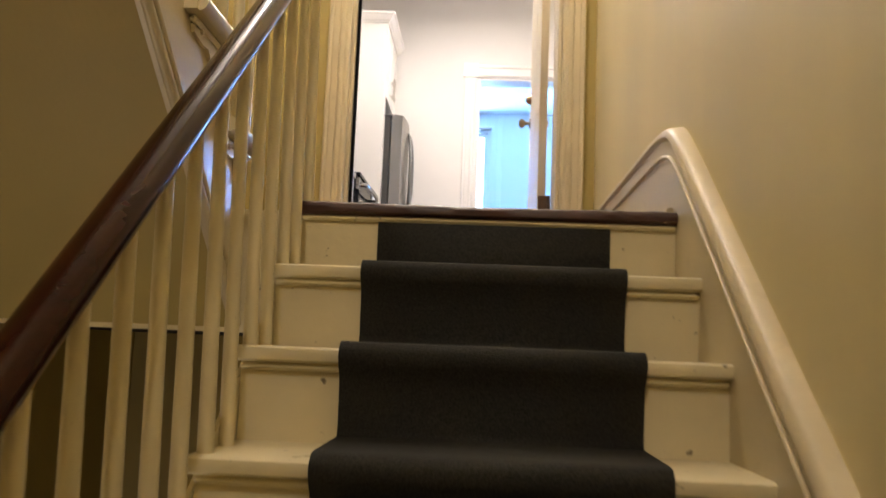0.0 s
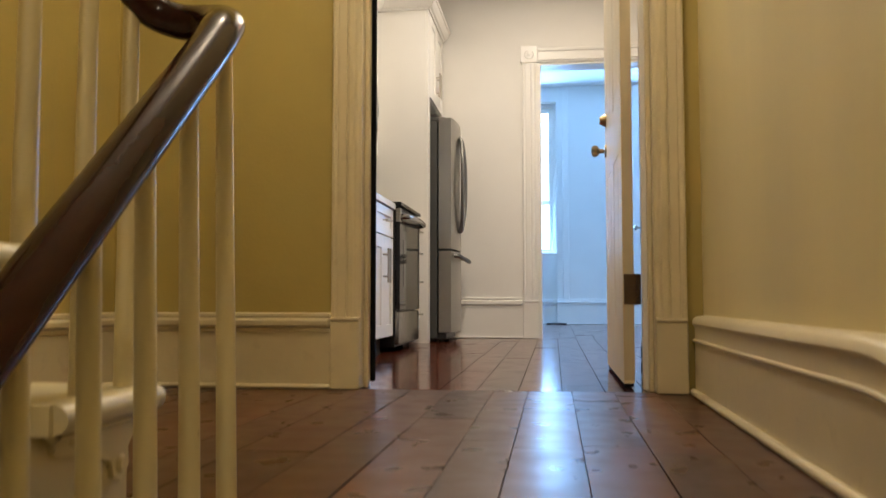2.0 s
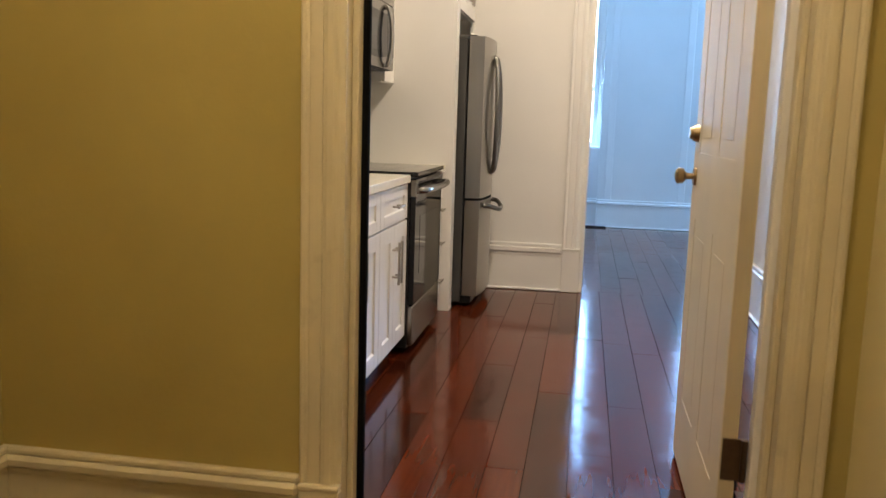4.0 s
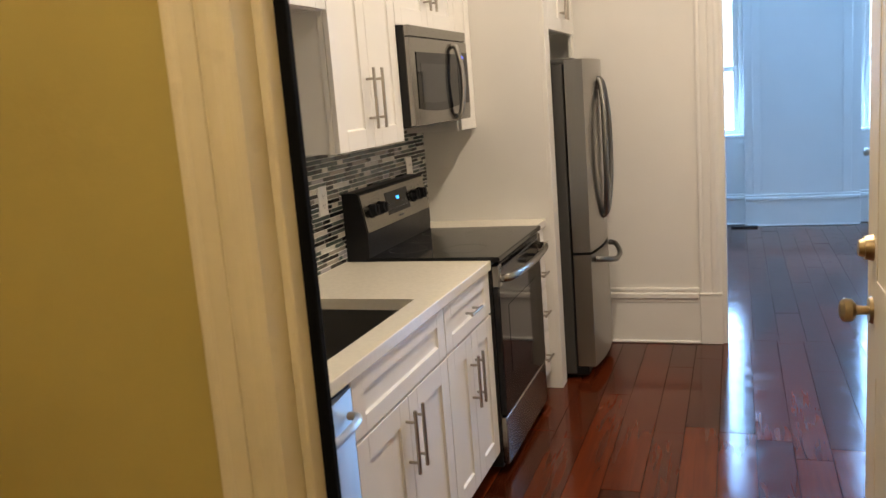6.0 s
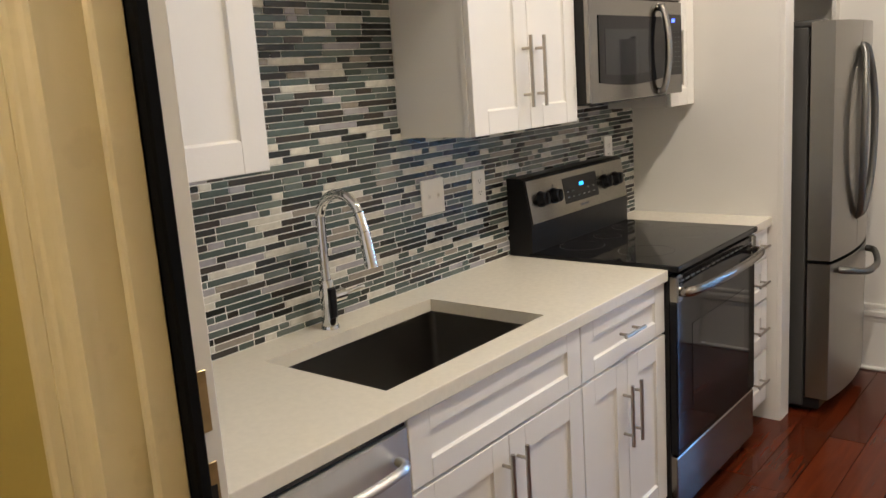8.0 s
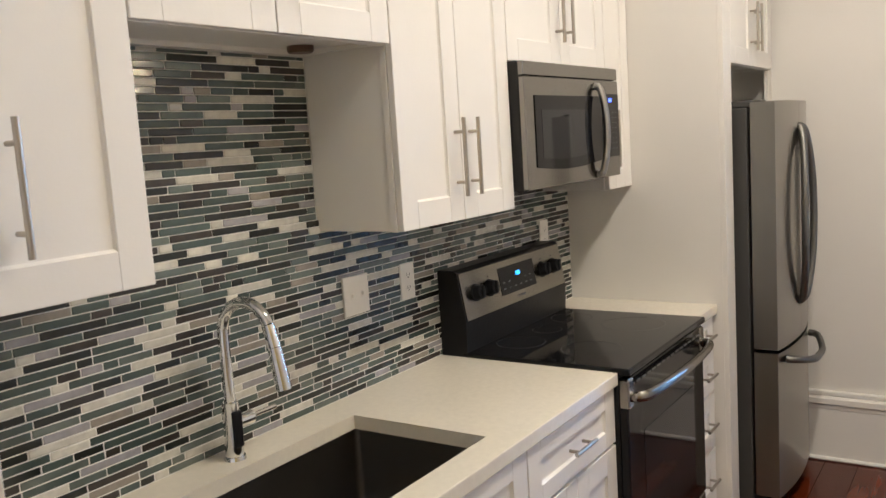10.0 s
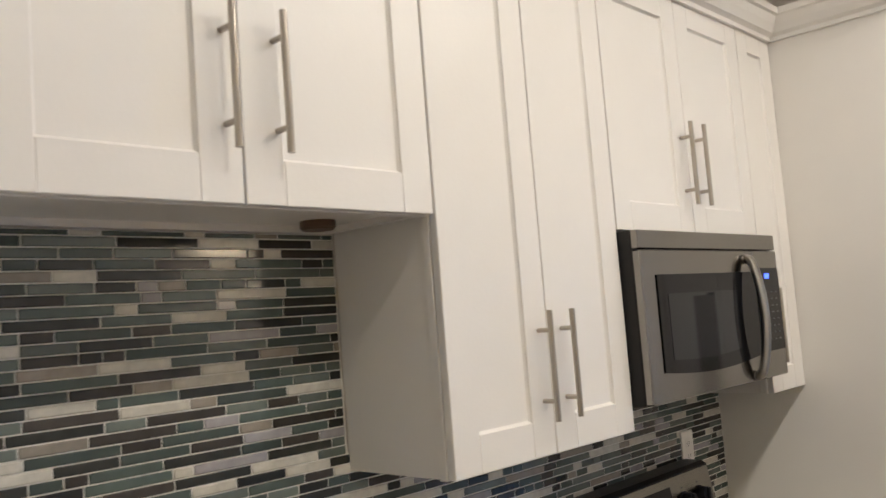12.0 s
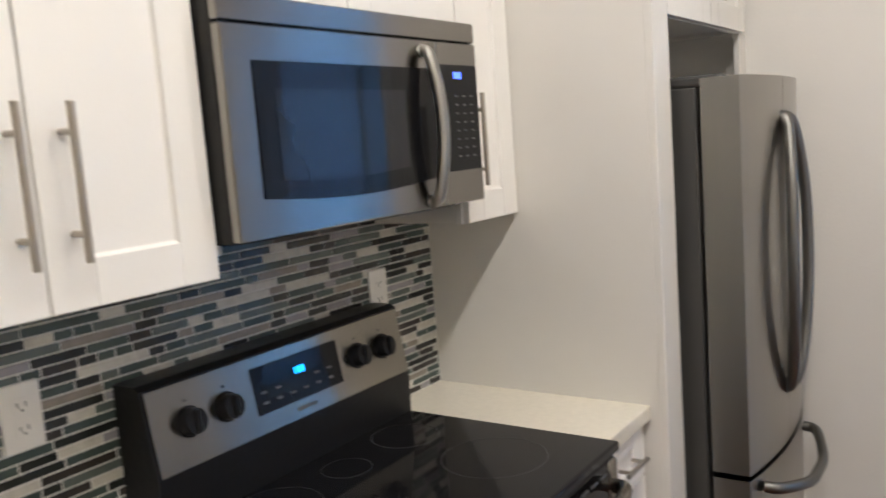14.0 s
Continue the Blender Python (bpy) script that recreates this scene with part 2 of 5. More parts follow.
for dark, level in ((BLACK_GLASS, 0.24), (BLACK_PLASTIC, 0.22), (DARK_METAL, 0.25), (RUBBER, 0.1), (GREEN_BLACK, 0.40), (FLOORBOARD, 0.3), (MAHOGANY, 0.24)):
    dark.node_tree.nodes["Principled BSDF"].inputs["Specular IOR Level"].default_value = level

# ---- building helpers ----
BASE = {}


def box(bm, lo, hi, bevel=0.0, seg=1, keep=None, slot=0):
    """A box from corner to corner, with rounded edges (all, or those that keep() picks by their middle)."""
    r = bmesh.ops.create_cube(bm, size=1.0)
    vs = r["verts"]
    lo, hi = Vector(lo), Vector(hi)
    for v in vs:
        v.co = Vector(((lo[i] + hi[i]) / 2 + v.co[i] * (hi[i] - lo[i]) for i in range(3)))
    for f in {f for v in vs for f in v.link_faces}:
        f.material_index = slot
    if bevel:
        es = list({e for v in vs for e in v.link_edges})
        if keep:
            es = [e for e in es if keep((e.verts[0].co + e.verts[1].co) / 2)]
        bmesh.ops.bevel(bm, geom=es, offset=bevel, segments=seg, profile=0.5, affect="EDGES", clamp_overlap=True)


def rod(bm, a, b, r, seg=12, r2=None):
    a, b = Vector(a), Vector(b)
    d = b - a
    m = Matrix.Translation((a + b) / 2) @ d.to_track_quat("Z", "Y").to_matrix().to_4x4()
    bmesh.ops.create_cone(bm, cap_ends=True, segments=seg, radius1=r, radius2=r if r2 is None else r2, depth=d.length, matrix=m)


def sweep(bm, pts, section, up=(0, 0, 1), grow=None):
    """A section of (side, up) points drawn along a path."""
    pts = [Vector(p) for p in pts]
    rings = []
    for i, p in enumerate(pts):
        d = (pts[min(i + 1, len(pts) - 1)] - pts[max(i - 1, 0)]).normalized()
        u = Vector(up)
        side = d.cross(u).normalized()
        u2 = side.cross(d).normalized()
        g = grow(i / (len(pts) - 1)) if grow else 1.0
        rings.append([bm.verts.new(p + side * a * g + u2 * b * g) for a, b in section])
    k = len(section)
    for r0, r1 in zip(rings, rings[1:]):
        for j in range(k):
            bm.faces.new((r0[j], r0[(j + 1) % k], r1[(j + 1) % k], r1[j]))
    bm.faces.new(list(reversed(rings[0])))
    bm.faces.new(rings[-1])


def circle(r, n=12, sx=1.0, sy=1.0):
    return [(r * sx * math.cos(2 * math.pi * i / n), r * sy * math.sin(2 * math.pi * i / n)) for i in range(n)]


def smooth_path(pts, n=8):
    """Catmull-Rom through the points."""
    pts = [Vector(p) for p in pts]
    out = []
    for i in range(len(pts) - 1):
        p0, p1, p2, p3 = pts[max(i - 1, 0)], pts[i], pts[i + 1], pts[min(i + 2, len(pts) - 1)]
        for j in range(n):
            t = j / n
            out.append(0.5 * (2 * p1 + (p2 - p0) * t + (2 * p0 - 5 * p1 + 4 * p2 - p3) * t * t + (3 * p1 - p0 - 3 * p2 + p3) * t ** 3))
    return out + [pts[-1]]


def prism(bm, outline, axis, a, b):
    """An outline of two-coordinate points, drawn out along x, y or z from a to b."""
    def at(p, h):
        return {"x": (h, p[0], p[1]), "y": (p[0], h, p[1]), "z": (p[0], p[1], h)}[axis]
    r0, r1 = [bm.verts.new(at(p, a)) for p in outline], [bm.verts.new(at(p, b)) for p in outline]
    k = len(outline)
    for j in range(k):
        bm.faces.new((r0[j], r0[(j + 1) % k], r1[(j + 1) % k], r1[j]))
    bm.faces.new(list(reversed(r0)))
    bm.faces.new(r1)


def mesh_of(bm, name, mats, smooth=False):
    bmesh.ops.recalc_face_normals(bm, faces=bm.faces[:])
    me = bpy.data.meshes.new(name)
    if smooth:
        for f in bm.faces:
            f.smooth = True
        for e in bm.edges:
            if len(e.link_faces) == 2 and e.calc_face_angle(0) > 0.6:
                e.smooth = False
    bm.to_mesh(me)
    bm.free()
    for m in mats if isinstance(mats, (list, tuple)) else [mats]:
        me.materials.append(m)
    return me


def thing(name, base, label, category, group=""):
    """An Empty at the base of a thing, which holds its parts."""
    ob = tagged(new(name), label, category, group)
    ob.empty_display_size = 0.1
    ob.location = base
    BASE[ob.name] = Vector(base)
    return ob


def part(owner, name, bm, mats, label="", smooth=False, kind=""):
    """A part of a thing, from a bmesh in world places."""
    base = BASE[owner.name]
    bmesh.ops.translate(bm, verts=bm.verts[:], vec=-base)
    ob = new(name, mesh_of(bm, name, mats, smooth))
    ob.parent = owner
    BASE[ob.name] = base
    return tagged(ob, label, kind=kind)


def solid(name, bm, mats, label="", category="", kind="", smooth=False, group=""):
    """A top-level thing or a piece of the setting that is one mesh."""
    ob = tagged(new(name, mesh_of(bm, name, mats, smooth)), label, category, group, kind)
    BASE[ob.name] = Vector((0, 0, 0))
    return ob


def boxes(*specs):
    bm = bmesh.new()
    for s in specs:
        box(bm, s[0], s[1], *(s[2:]))
    return bm


def structure(name, bm, mats, label, smooth=False):
    return solid(name, bm, mats, label, kind="structure", smooth=smooth)


# ---- plan ----
TOP = 3.15            # ceilings
RISE, GOING = 0.183, 0.229      # lower flight
U_RISE, U_GOING = 0.200, 0.257  # upper flight
NOSE = 3.763           # front of the landing
LOW = -2.67           # floor below
DOOR_H = 2.31
HALL_R = 2.105
HALL_N, WALL_M, KIT_S = 5.645, 5.735, 5.79
KIT_N, ROOM_S = 9.675, 9.865
KIT_R = 2.60
ROOM_N = 13.80

# ---- hall structure ----
structure("wall_hall_north", boxes(((-0.25, HALL_N, 0), (0.890, WALL_M, TOP)), ((1.957, HALL_N, 0), (2.25, WALL_M, TOP)),
                                   ((0.890, HALL_N, DOOR_H), (1.957, WALL_M, TOP)), ((-0.25, HALL_N, LOW), (2.25, WALL_M, -0.28))),
          HALL_PAINT, "yellow ochre painted hall wall with a doorway")
structure("wall_hall_east", boxes(((HALL_R, -1.6, LOW), (2.25, HALL_N, TOP))), HALL_RIGHT, "beige painted plaster wall along the stairs")
structure("wall_hall_west", boxes(((-0.25, -1.6, LOW), (-0.05, HALL_N, TOP))), HALL_PAINT, "yellow ochre painted stairwell wall")
structure("wall_hall_south", boxes(((-0.25, -1.75, LOW), (2.25, -1.6, TOP))), HALL_PAINT, "yellow ochre painted wall at the stair foot")
structure("ceiling_hall", boxes(((-0.25, -1.75, TOP), (2.25, WALL_M, TOP + 0.12))), CEILING, "flat white hall ceiling")
structure("floor_lower", boxes(((-0.25, -1.75, LOW - 0.1), (2.25, WALL_M, LOW))), HALL_BOARD, "dark lower hall floor")
structure("landing_slab", boxes(((-0.05, 3.97, -0.33), (1.09, HALL_N, -0.022)), ((1.09, NOSE + 0.05, -0.33), (HALL_R, HALL_N, -0.022))), SUBFLOOR,
          "landing floor structure")
structure("trim_landing_fascia", boxes(((-0.05, 3.955, -0.335), (1.09, 3.972, -0.001)), ((1.075, NOSE + 0.03, -0.335), (1.092, 3.955, -0.001), 0.002)), STAIR_PAINT,
          "cream painted fascia board at the landing edge")


def casing_side(bm, x0, x1, y, z1, plinth, depth=0.028, out=-1):
    """An upright door casing on a wall whose face is at y: moulded board on a plinth block; the opening lies on x1's side."""
    s = 1 if x1 > x0 else -1
    w = abs(x1 - x0)
    def b(a, c, d0, z0, zz, bev):
        xa, xb = sorted((x0 + s * a * w, x0 + s * c * w))
        ya, yb = sorted((y, y + out * d0))
        box(bm, (xa, ya, z0), (xb, yb, zz), bev)
    b(0.0, 1.0, depth + 0.004, 0.0, plinth, 0.004)
    b(0.0, 0.99, depth + 0.008, plinth, plinth + 0.014, 0.004)
    prof = [(0.0, 0.0), (0.0, 0.62), (0.02, 0.78), (0.06, 0.84), (0.12, 0.82), (0.16, 0.70), (0.20, 0.66), (0.23, 0.74), (0.30, 0.76), (0.50, 0.76), (0.515, 0.62),
            (0.53, 0.62), (0.545, 0.78), (0.62, 0.86), (0.74, 0.86), (0.79, 0.76), (0.84, 0.52), (0.90, 0.36), (0.96, 0.30), (1.0, 0.30), (1.0, 0.0)]
    prism(bm, [(x0 + s * a * w, y + out * d0 * depth) for a, d0 in prof], "z", plinth + 0.014, z1)


def casing(name, xl0, xl1, xr1, xr0, y, z1, plinth, mat, label, out=-1):
    bm = bmesh.new()
    casing_side(bm, xl0, xl1, y, z1, plinth, out=out)
    casing_side(bm, xr0, xr1, y, z1, plinth, out=out)
    w = xl1 - xl0
    ya, yb = sorted((y, y + out * 0.022))
    yc, yd = sorted((y, y + out * 0.034))
    box(bm, (xl1, ya, z1), (xr1, yb, z1 + w * 0.95), 0.003)
    box(bm, (xl1, yc, z1 + w * 0.70), (xr1, yd, z1 + w * 0.92), 0.006)
    box(bm, (xl1, yc, z1 + w * 0.08), (xr1, yd, z1 + w * 0.20), 0.006)
    for x0 in (xl0 - 0.012, xr1):
        box(bm, (x0, yc, z1), (x0 + abs(w) + 0.012, yd, z1 + w + 0.012), 0.004)
        c = Vector((x0 + (w + 0.012) / 2, y + out * 0.034, z1 + w / 2))
        rod(bm, c, c + Vector((0, out * 0.008, 0)), w * 0.30, 20, w * 0.26)
        rod(bm, c + Vector((0, out * 0.008, 0)), c + Vector((0, out * 0.014, 0)), w * 0.12, 14, w * 0.07)
    return structure(name, bm, mat, label)


casing("door_casing_hall", 0.797, 0.905, 1.942, 2.050, HALL_N, DOOR_H, 0.245, HALL_TRIM, "aged cream moulded door casing on plinth blocks")
# lining of the hall doorway: stepped boards, a stop with a black seal and a rebate for the door
bm = bmesh.new()
for s, c in ((1, 0.0), (-1, 2.847)):
    for a, b, y0, bev in ((0.8905, 0.904, 5.641, 0.004), (0.9035, 0.920, 5.692, 0.003)):
        xa, xb = sorted((c + s * a, c + s * b))
        box(bm, (xa, y0, 0), (xb, 5.733, DOOR_H), bev)
box(bm, (0.915, 5.652, DOOR_H - 0.025), (1.932, 5.733, DOOR_H), 0.002)
structure("door_frame_hall", bm, HALL_TRIM, "aged cream stepped door lining of the hall doorway")
bm = boxes(((0.885, WALL_M + 0.002, 0), (0.908, KIT_S + 0.004, DOOR_H), 0.002), ((1.912, WALL_M + 0.01, 0), (1.935, KIT_S, DOOR_H), 0.002))
structure("door_frame_kitchen_rebate", bm, WHITE_TRIM, "white painted door rebate")
bm = boxes(((0.906, 5.7345, 0.02), (0.936, 5.753, DOOR_H), 0.003))
solid("door_seal", bm, RUBBER, "black rubber weather seal on the door frame", "door seal")
plate = thing("strike_plate", (0.93, 5.73, 1.2), "tarnished brass strike plate on the door frame", "strike plate")
part(plate, "plate", boxes(((0.907, 5.757, 1.02), (0.910, 5.781, 1.13), 0.001)), BRASS)
part(plate, "plate", boxes(((0.907, 5.757, 1.17), (0.910, 5.781, 1.25), 0.001)), BRASS)
part(plate, "latch_hole", boxes(((0.9095, 5.763, 1.05), (0.911, 5.776, 1.10))), DARK_METAL)


def baseboard(name, runs, mat, label, h, thick=0.022):
    """Runs of (start, end, outward normal) on the floor: board, cap moulding and floor bead."""
    bm = bmesh.new()
    for a, b, nrm in runs:
        a, b, nrm = Vector(a), Vector(b), Vector(nrm)
        def slab(z0, z1, d, bev):
            c = [a, b, a + nrm * d, b + nrm * d]
            lo = Vector((min(p.x for p in c), min(p.y for p in c), z0))
            hi = Vector((max(p.x for p in c), max(p.y for p in c), z1))
            box(bm, lo, hi, bev)
        slab(0.0, h * 0.74, thick, 0.002)
        slab(h * 0.74, h * 0.80, thick + 0.004, 0.003)
        slab(h * 0.80, h * 0.93, thick + 0.016, 0.010)
        slab(h * 0.93, h, thick + 0.004, 0.005)
        slab(0.0, 0.018, thick + 0.016, 0.007)
    return structure(name, bm, mat, label)


baseboard("baseboard_hall_north", [((-0.028, HALL_N, 0), (0.797, HALL_N, 0), (0, -1, 0)), ((-0.05, 4.0, 0), (-0.05, HALL_N, 0), (1, 0, 0))],
          HALL_TRIM, "aged cream moulded baseboard", 0.275)

# ---- lower flight ----
stairs = thing("staircase", (1.6, 3.3, -0.2), "cream painted wooden stairs with worn nosings", "staircase")
STEPS = 14
ST_L, ST_R = 1.140, 2.07
RAIL_X = 1.125
for k in range(1, STEPS + 1):
    z, y = -RISE * k, NOSE - GOING * k
    bm = bmesh.new()
    prof = [(y + 0.03 + GOING, z), (y + 0.012, z), (y + 0.003, z - 0.004), (y, z - 0.014), (y + 0.003, z - 0.026), (y + 0.012, z - 0.031),
            (y + 0.03 + GOING, z - 0.031)]
    prism(bm, prof, "x", ST_L - 0.020, ST_R)
    part(stairs, "tread", bm, STAIR_PAINT, smooth=True)
    part(stairs, "riser", boxes(((ST_L - 0.01, y + 0.03, -RISE * (k + 1) - 0.001), (ST_R, y + 0.048, z - 0.031)),
                                ((ST_L - 0.01, y + 0.015, z - 0.047), (ST_R, y + 0.03, z - 0.031), 0.006)), STAIR_PAINT)
part(stairs, "riser", boxes(((ST_L - 0.01, NOSE + 0.03, -RISE), (ST_R, NOSE + 0.048, -0.03)),
                            ((ST_L - 0.01, NOSE + 0.015, -0.046), (ST_R, NOSE + 0.03, -0.031), 0.006)), STAIR_PAINT)
bm = bmesh.new()
worn = random.Random(3)
rings = []
for i in range(45):
    x = ST_L - 0.020 + (HALL_R - ST_L + 0.020) * i / 44
    foot = math.exp(-((x - 1.62) / 0.28) ** 2)          # trodden most in the middle
    dy, dz = worn.uniform(-0.0015, 0.002) + 0.003 * foot, worn.uniform(-0.0015, 0.0005) - 0.003 * foot
    rings.append([bm.verts.new((x, y, z)) for y, z in ((NOSE + 0.10, 0.002), (NOSE + 0.014 + dy, 0.002 + dz), (NOSE + 0.004 + dy, -0.003 + dz), (NOSE + dy, -0.012),
                                                      (NOSE + 0.002 + dy * 0.5, -0.025), (NOSE + 0.012, -0.032), (NOSE + 0.10, -0.032))])
for r0, r1 in zip(rings, rings[1:]):
    for j in range(7):
        bm.faces.new((r0[j], r0[(j + 1) % 7], r1[(j + 1) % 7], r1[j]))
bm.faces.new(rings[0]), bm.faces.new(rings[-1])
part(stairs, "landing_nosing", bm, NOSING_WOOD, "worn brown wooden landing nosing", smooth=True)
# outer string under the tread ends
bm = bmesh.new()
low_y = NOSE - GOING * (STEPS + 1)
prism(bm, [(NOSE + 0.05, -0.05), (NOSE + 0.05, -0.42), (low_y, -RISE * (STEPS + 1) - 0.36), (low_y, -RISE * (STEPS + 1) - 0.02)], "x", ST_L - 0.019, ST_L - 0.011)
part(stairs, "outer_string", bm, STAIR_PAINT)


def stair_line(y, up):
    """The height of a line parallel to the nosings of the lower flight."""
    return (y - NOSE) * RISE / GOING + up


# wall string: a skirting that is level on the landing and bends down along the flight
def skirt_path(h_land, h_stair, x):
    bend = NOSE + (h_land - h_stair) * GOING / RISE + 0.03
    knee = smooth_path([(x, bend + 0.40, h_land), (x, bend + 0.14, h_land), (x, bend + 0.02, h_land - 0.012), (x, bend - 0.08, stair_line(bend - 0.08, h_stair) - 0.008), (x, bend - 0.25, stair_line(bend - 0.25, h_stair))], 6)
    return [Vector((x, HALL_N - 0.03, h_land))] + knee + [Vector((x, low_y, stair_line(low_y, h_stair)))]


bm = bmesh.new()
top = skirt_path(0.240, 0.15, 0)
sk = [(p[1], p[2]) for p in top] + [(low_y, -RISE * (STEPS + 1) - 0.2), (NOSE + 0.05, -0.30), (HALL_N - 0.03, -0.01)]
prism(bm, sk, "x", ST_R, HALL_R + 0.001)
part(stairs, "wall_string", bm, HALL_TRIM, "cream painted wall string and baseboard")
bm = bmesh.new()
sweep(bm, skirt_path(0.247, 0.157, HALL_R - 0.024), [(-0.024, -0.012), (0.014, -0.016), (0.020, -0.006), (0.016, 0.008), (0.004, 0.018), (-0.024, 0.022)])
part(stairs, "string_cap", bm, HALL_TRIM, "rounded cream cap moulding on the wall string", smooth=True)
bm = bmesh.new()
sweep(bm, skirt_path(0.183, 0.103, ST_R - 0.002), circle(0.006, 14))
sweep(bm, [(ST_R - 0.006, HALL_N - 0.03, 0.009), (ST_R - 0.006, NOSE + 0.06, 0.009)], circle(0.012, 14))
part(stairs, "string_bead", bm, HALL_TRIM, smooth=True)


def rail_z(y):
    return 0.694 + (y - 3.785) * 0.868


UP_X = 0.945
rail_pts = [(RAIL_X, 0.45, rail_z(0.45)), (RAIL_X, 1.5, rail_z(1.5)), (RAIL_X, 2.5, rail_z(2.5)), (RAIL_X, 3.4, rail_z(3.4)), (RAIL_X, 3.72, rail_z(3.72)),
            (RAIL_X - 0.003, 3.80, 0.708), (RAIL_X - 0.024, 3.865, 0.742), (RAIL_X - 0.068, 3.905, 0.758), (RAIL_X - 0.125, 3.915, 0.768), (RAIL_X - 0.172, 3.897, 0.796),
            (UP_X - 0.012, 3.83, 0.88), (UP_X - 0.012, 3.70, 1.0), (UP_X - 0.012, 3.5, 1.155), (UP_X - 0.012, 2.5, 1.90), (UP_X - 0.012, 0.9, 3.08)]
bm = bmesh.new()
sweep(bm, smooth_path(rail_pts, 9), [(0.030 * math.copysign(abs(math.cos(a)) ** 0.97, math.cos(a)), 0.028 * math.copysign(abs(math.sin(a)) ** 0.97, math.sin(a))) for a in (i * math.pi / 10 for i in range(20))])
part(stairs, "handrail", bm, MAHOGANY, "polished dark mahogany handrail", smooth=True)
for k in range(0, STEPS + 1):
    for j in (0.045, 0.160):
        y = NOSE - GOING * k + j
        if k == 0 and j > 0.1:
            continue
        bm = bmesh.new()
        rod(bm, (ST_L, y, -RISE * k), (RAIL_X, y, rail_z(y) - 0.02), 0.0145, 14, 0.0118)
        part(stairs, "baluster", bm, BALUSTER_PAINT, smooth=True)

# carpet runner that follows treads and risers
run = [(NOSE + 0.026, -0.034)]
for k in range(1, STEPS + 1):
    y, z = NOSE - GOING * k, -RISE * k
    run += [(y + GOING + 0.026, z + 0.03), (y + GOING + 0.018, z + 0.012), (y + 0.02, z + 0.010), (y + 0.004, z + 0.007), (y - 0.008, z - 0.004), (y - 0.010, z - 0.016), (y - 0.004, z - 0.030),
            (y + 0.014, z - 0.05), (y + 0.022, z - 0.09)]
bm = bmesh.new()
left = [bm.verts.new((1.327, y, z)) for y, z in run]
right = [bm.verts.new((1.908, y, z)) for y, z in run]
for i in range(len(run) - 1):
    bm.faces.new((left[i], left[i + 1], right[i + 1], right[i]))
bmesh.ops.recalc_face_normals(bm, faces=bm.faces[:])
runner = solid("stair_runner", bm, CARPET, "charcoal carpet runner laid down the middle of the stairs", "carpet runner", smooth=True)
so = runner.modifiers.new("thickness", "SOLIDIFY")
so.thickness, so.offset = 0.010, 0.0

# ---- upper flight: rises back over the well ----
upper = thing("staircase_upper_flight", (0.5, 3.3, 0.2), "cream painted upper stair flight with carved tread brackets", "staircase")
U_NOSE = 3.945
U_STEPS = 13
for k in range(1, U_STEPS + 1):
    z, y = U_RISE * k - 0.012, U_NOSE - U_GOING * (k - 1)
    bm = bmesh.new()
    prism(bm, [(y - 0.03 - U_GOING, z), (y - 0.012, z), (y - 0.003, z - 0.004), (y, z - 0.015), (y - 0.003, z - 0.032), (y - 0.012, z - 0.040), (y - 0.03 - U_GOING, z - 0.040)],
          "x", -0.05, UP_X + 0.018)
    # returned nosing on the open end
    sweep(bm, [(UP_X + 0.018, y - 0.004, z - 0.020), (UP_X + 0.018, y - U_GOING - 0.02, z - 0.020)], circle(0.0202, 20))
    part(upper, "tread", bm, STAIR_PAINT, smooth=True)
    part(upper, "riser", boxes(((-0.05, y - 0.048, z - U_RISE), (UP_X - 0.031, y - 0.0302, z - 0.040)), ((-0.05, y - 0.0295, z - 0.056), (UP_X + 0.006, y - 0.014, z - 0.040), 0.006), ((UP_X - 0.0115, y - U_GOING, z - 0.056), (UP_X + 0.006, y - 0.014, z - 0.0405), 0.006)), STAIR_PAINT)
    # scrolled bracket under the tread end
    bm = bmesh.new()
    curl = [(y - 0.025, z - 0.057), (y - 0.028, z - 0.075), (y - 0.045, z - 0.092), (y - 0.040, z - 0.118), (y - 0.062, z - 0.142), (y - 0.085, z - 0.132), (y - 0.092, z - 0.108),
            (y - 0.118, z - 0.098), (y - 0.140, z - 0.078), (y - 0.175, z - 0.082), (y - 0.205, z - 0.078), (y - 0.235, z - 0.074), (y - 0.243, z - 0.057)]
    prism(bm, list(reversed(curl)), "x", UP_X - 0.012, UP_X - 0.003)
    rod(bm, (UP_X - 0.004, y - 0.066, z - 0.115), (UP_X + 0.003, y - 0.066, z - 0.115), 0.016, 12, 0.010)
    rod(bm, (UP_X - 0.004, y - 0.195, z - 0.058), (UP_X + 0.002, y - 0.195, z - 0.058), 0.011, 10, 0.007)
    part(upper, "bracket", bm, STAIR_PAINT)
    for j in (0.05, 0.172):
        bm = bmesh.new()
        yb = y - j
        rod(bm, (UP_X - 0.01, yb, z), (UP_X - 0.01, yb, 1.0 + (3.70 - yb) * 0.745 - 0.02), 0.0155, 14, 0.0120)
        part(upper, "baluster", bm, BALUSTER_PAINT, smooth=True)


def soffit_z(y):
    return -0.335 + (3.972 - y) * 0.79


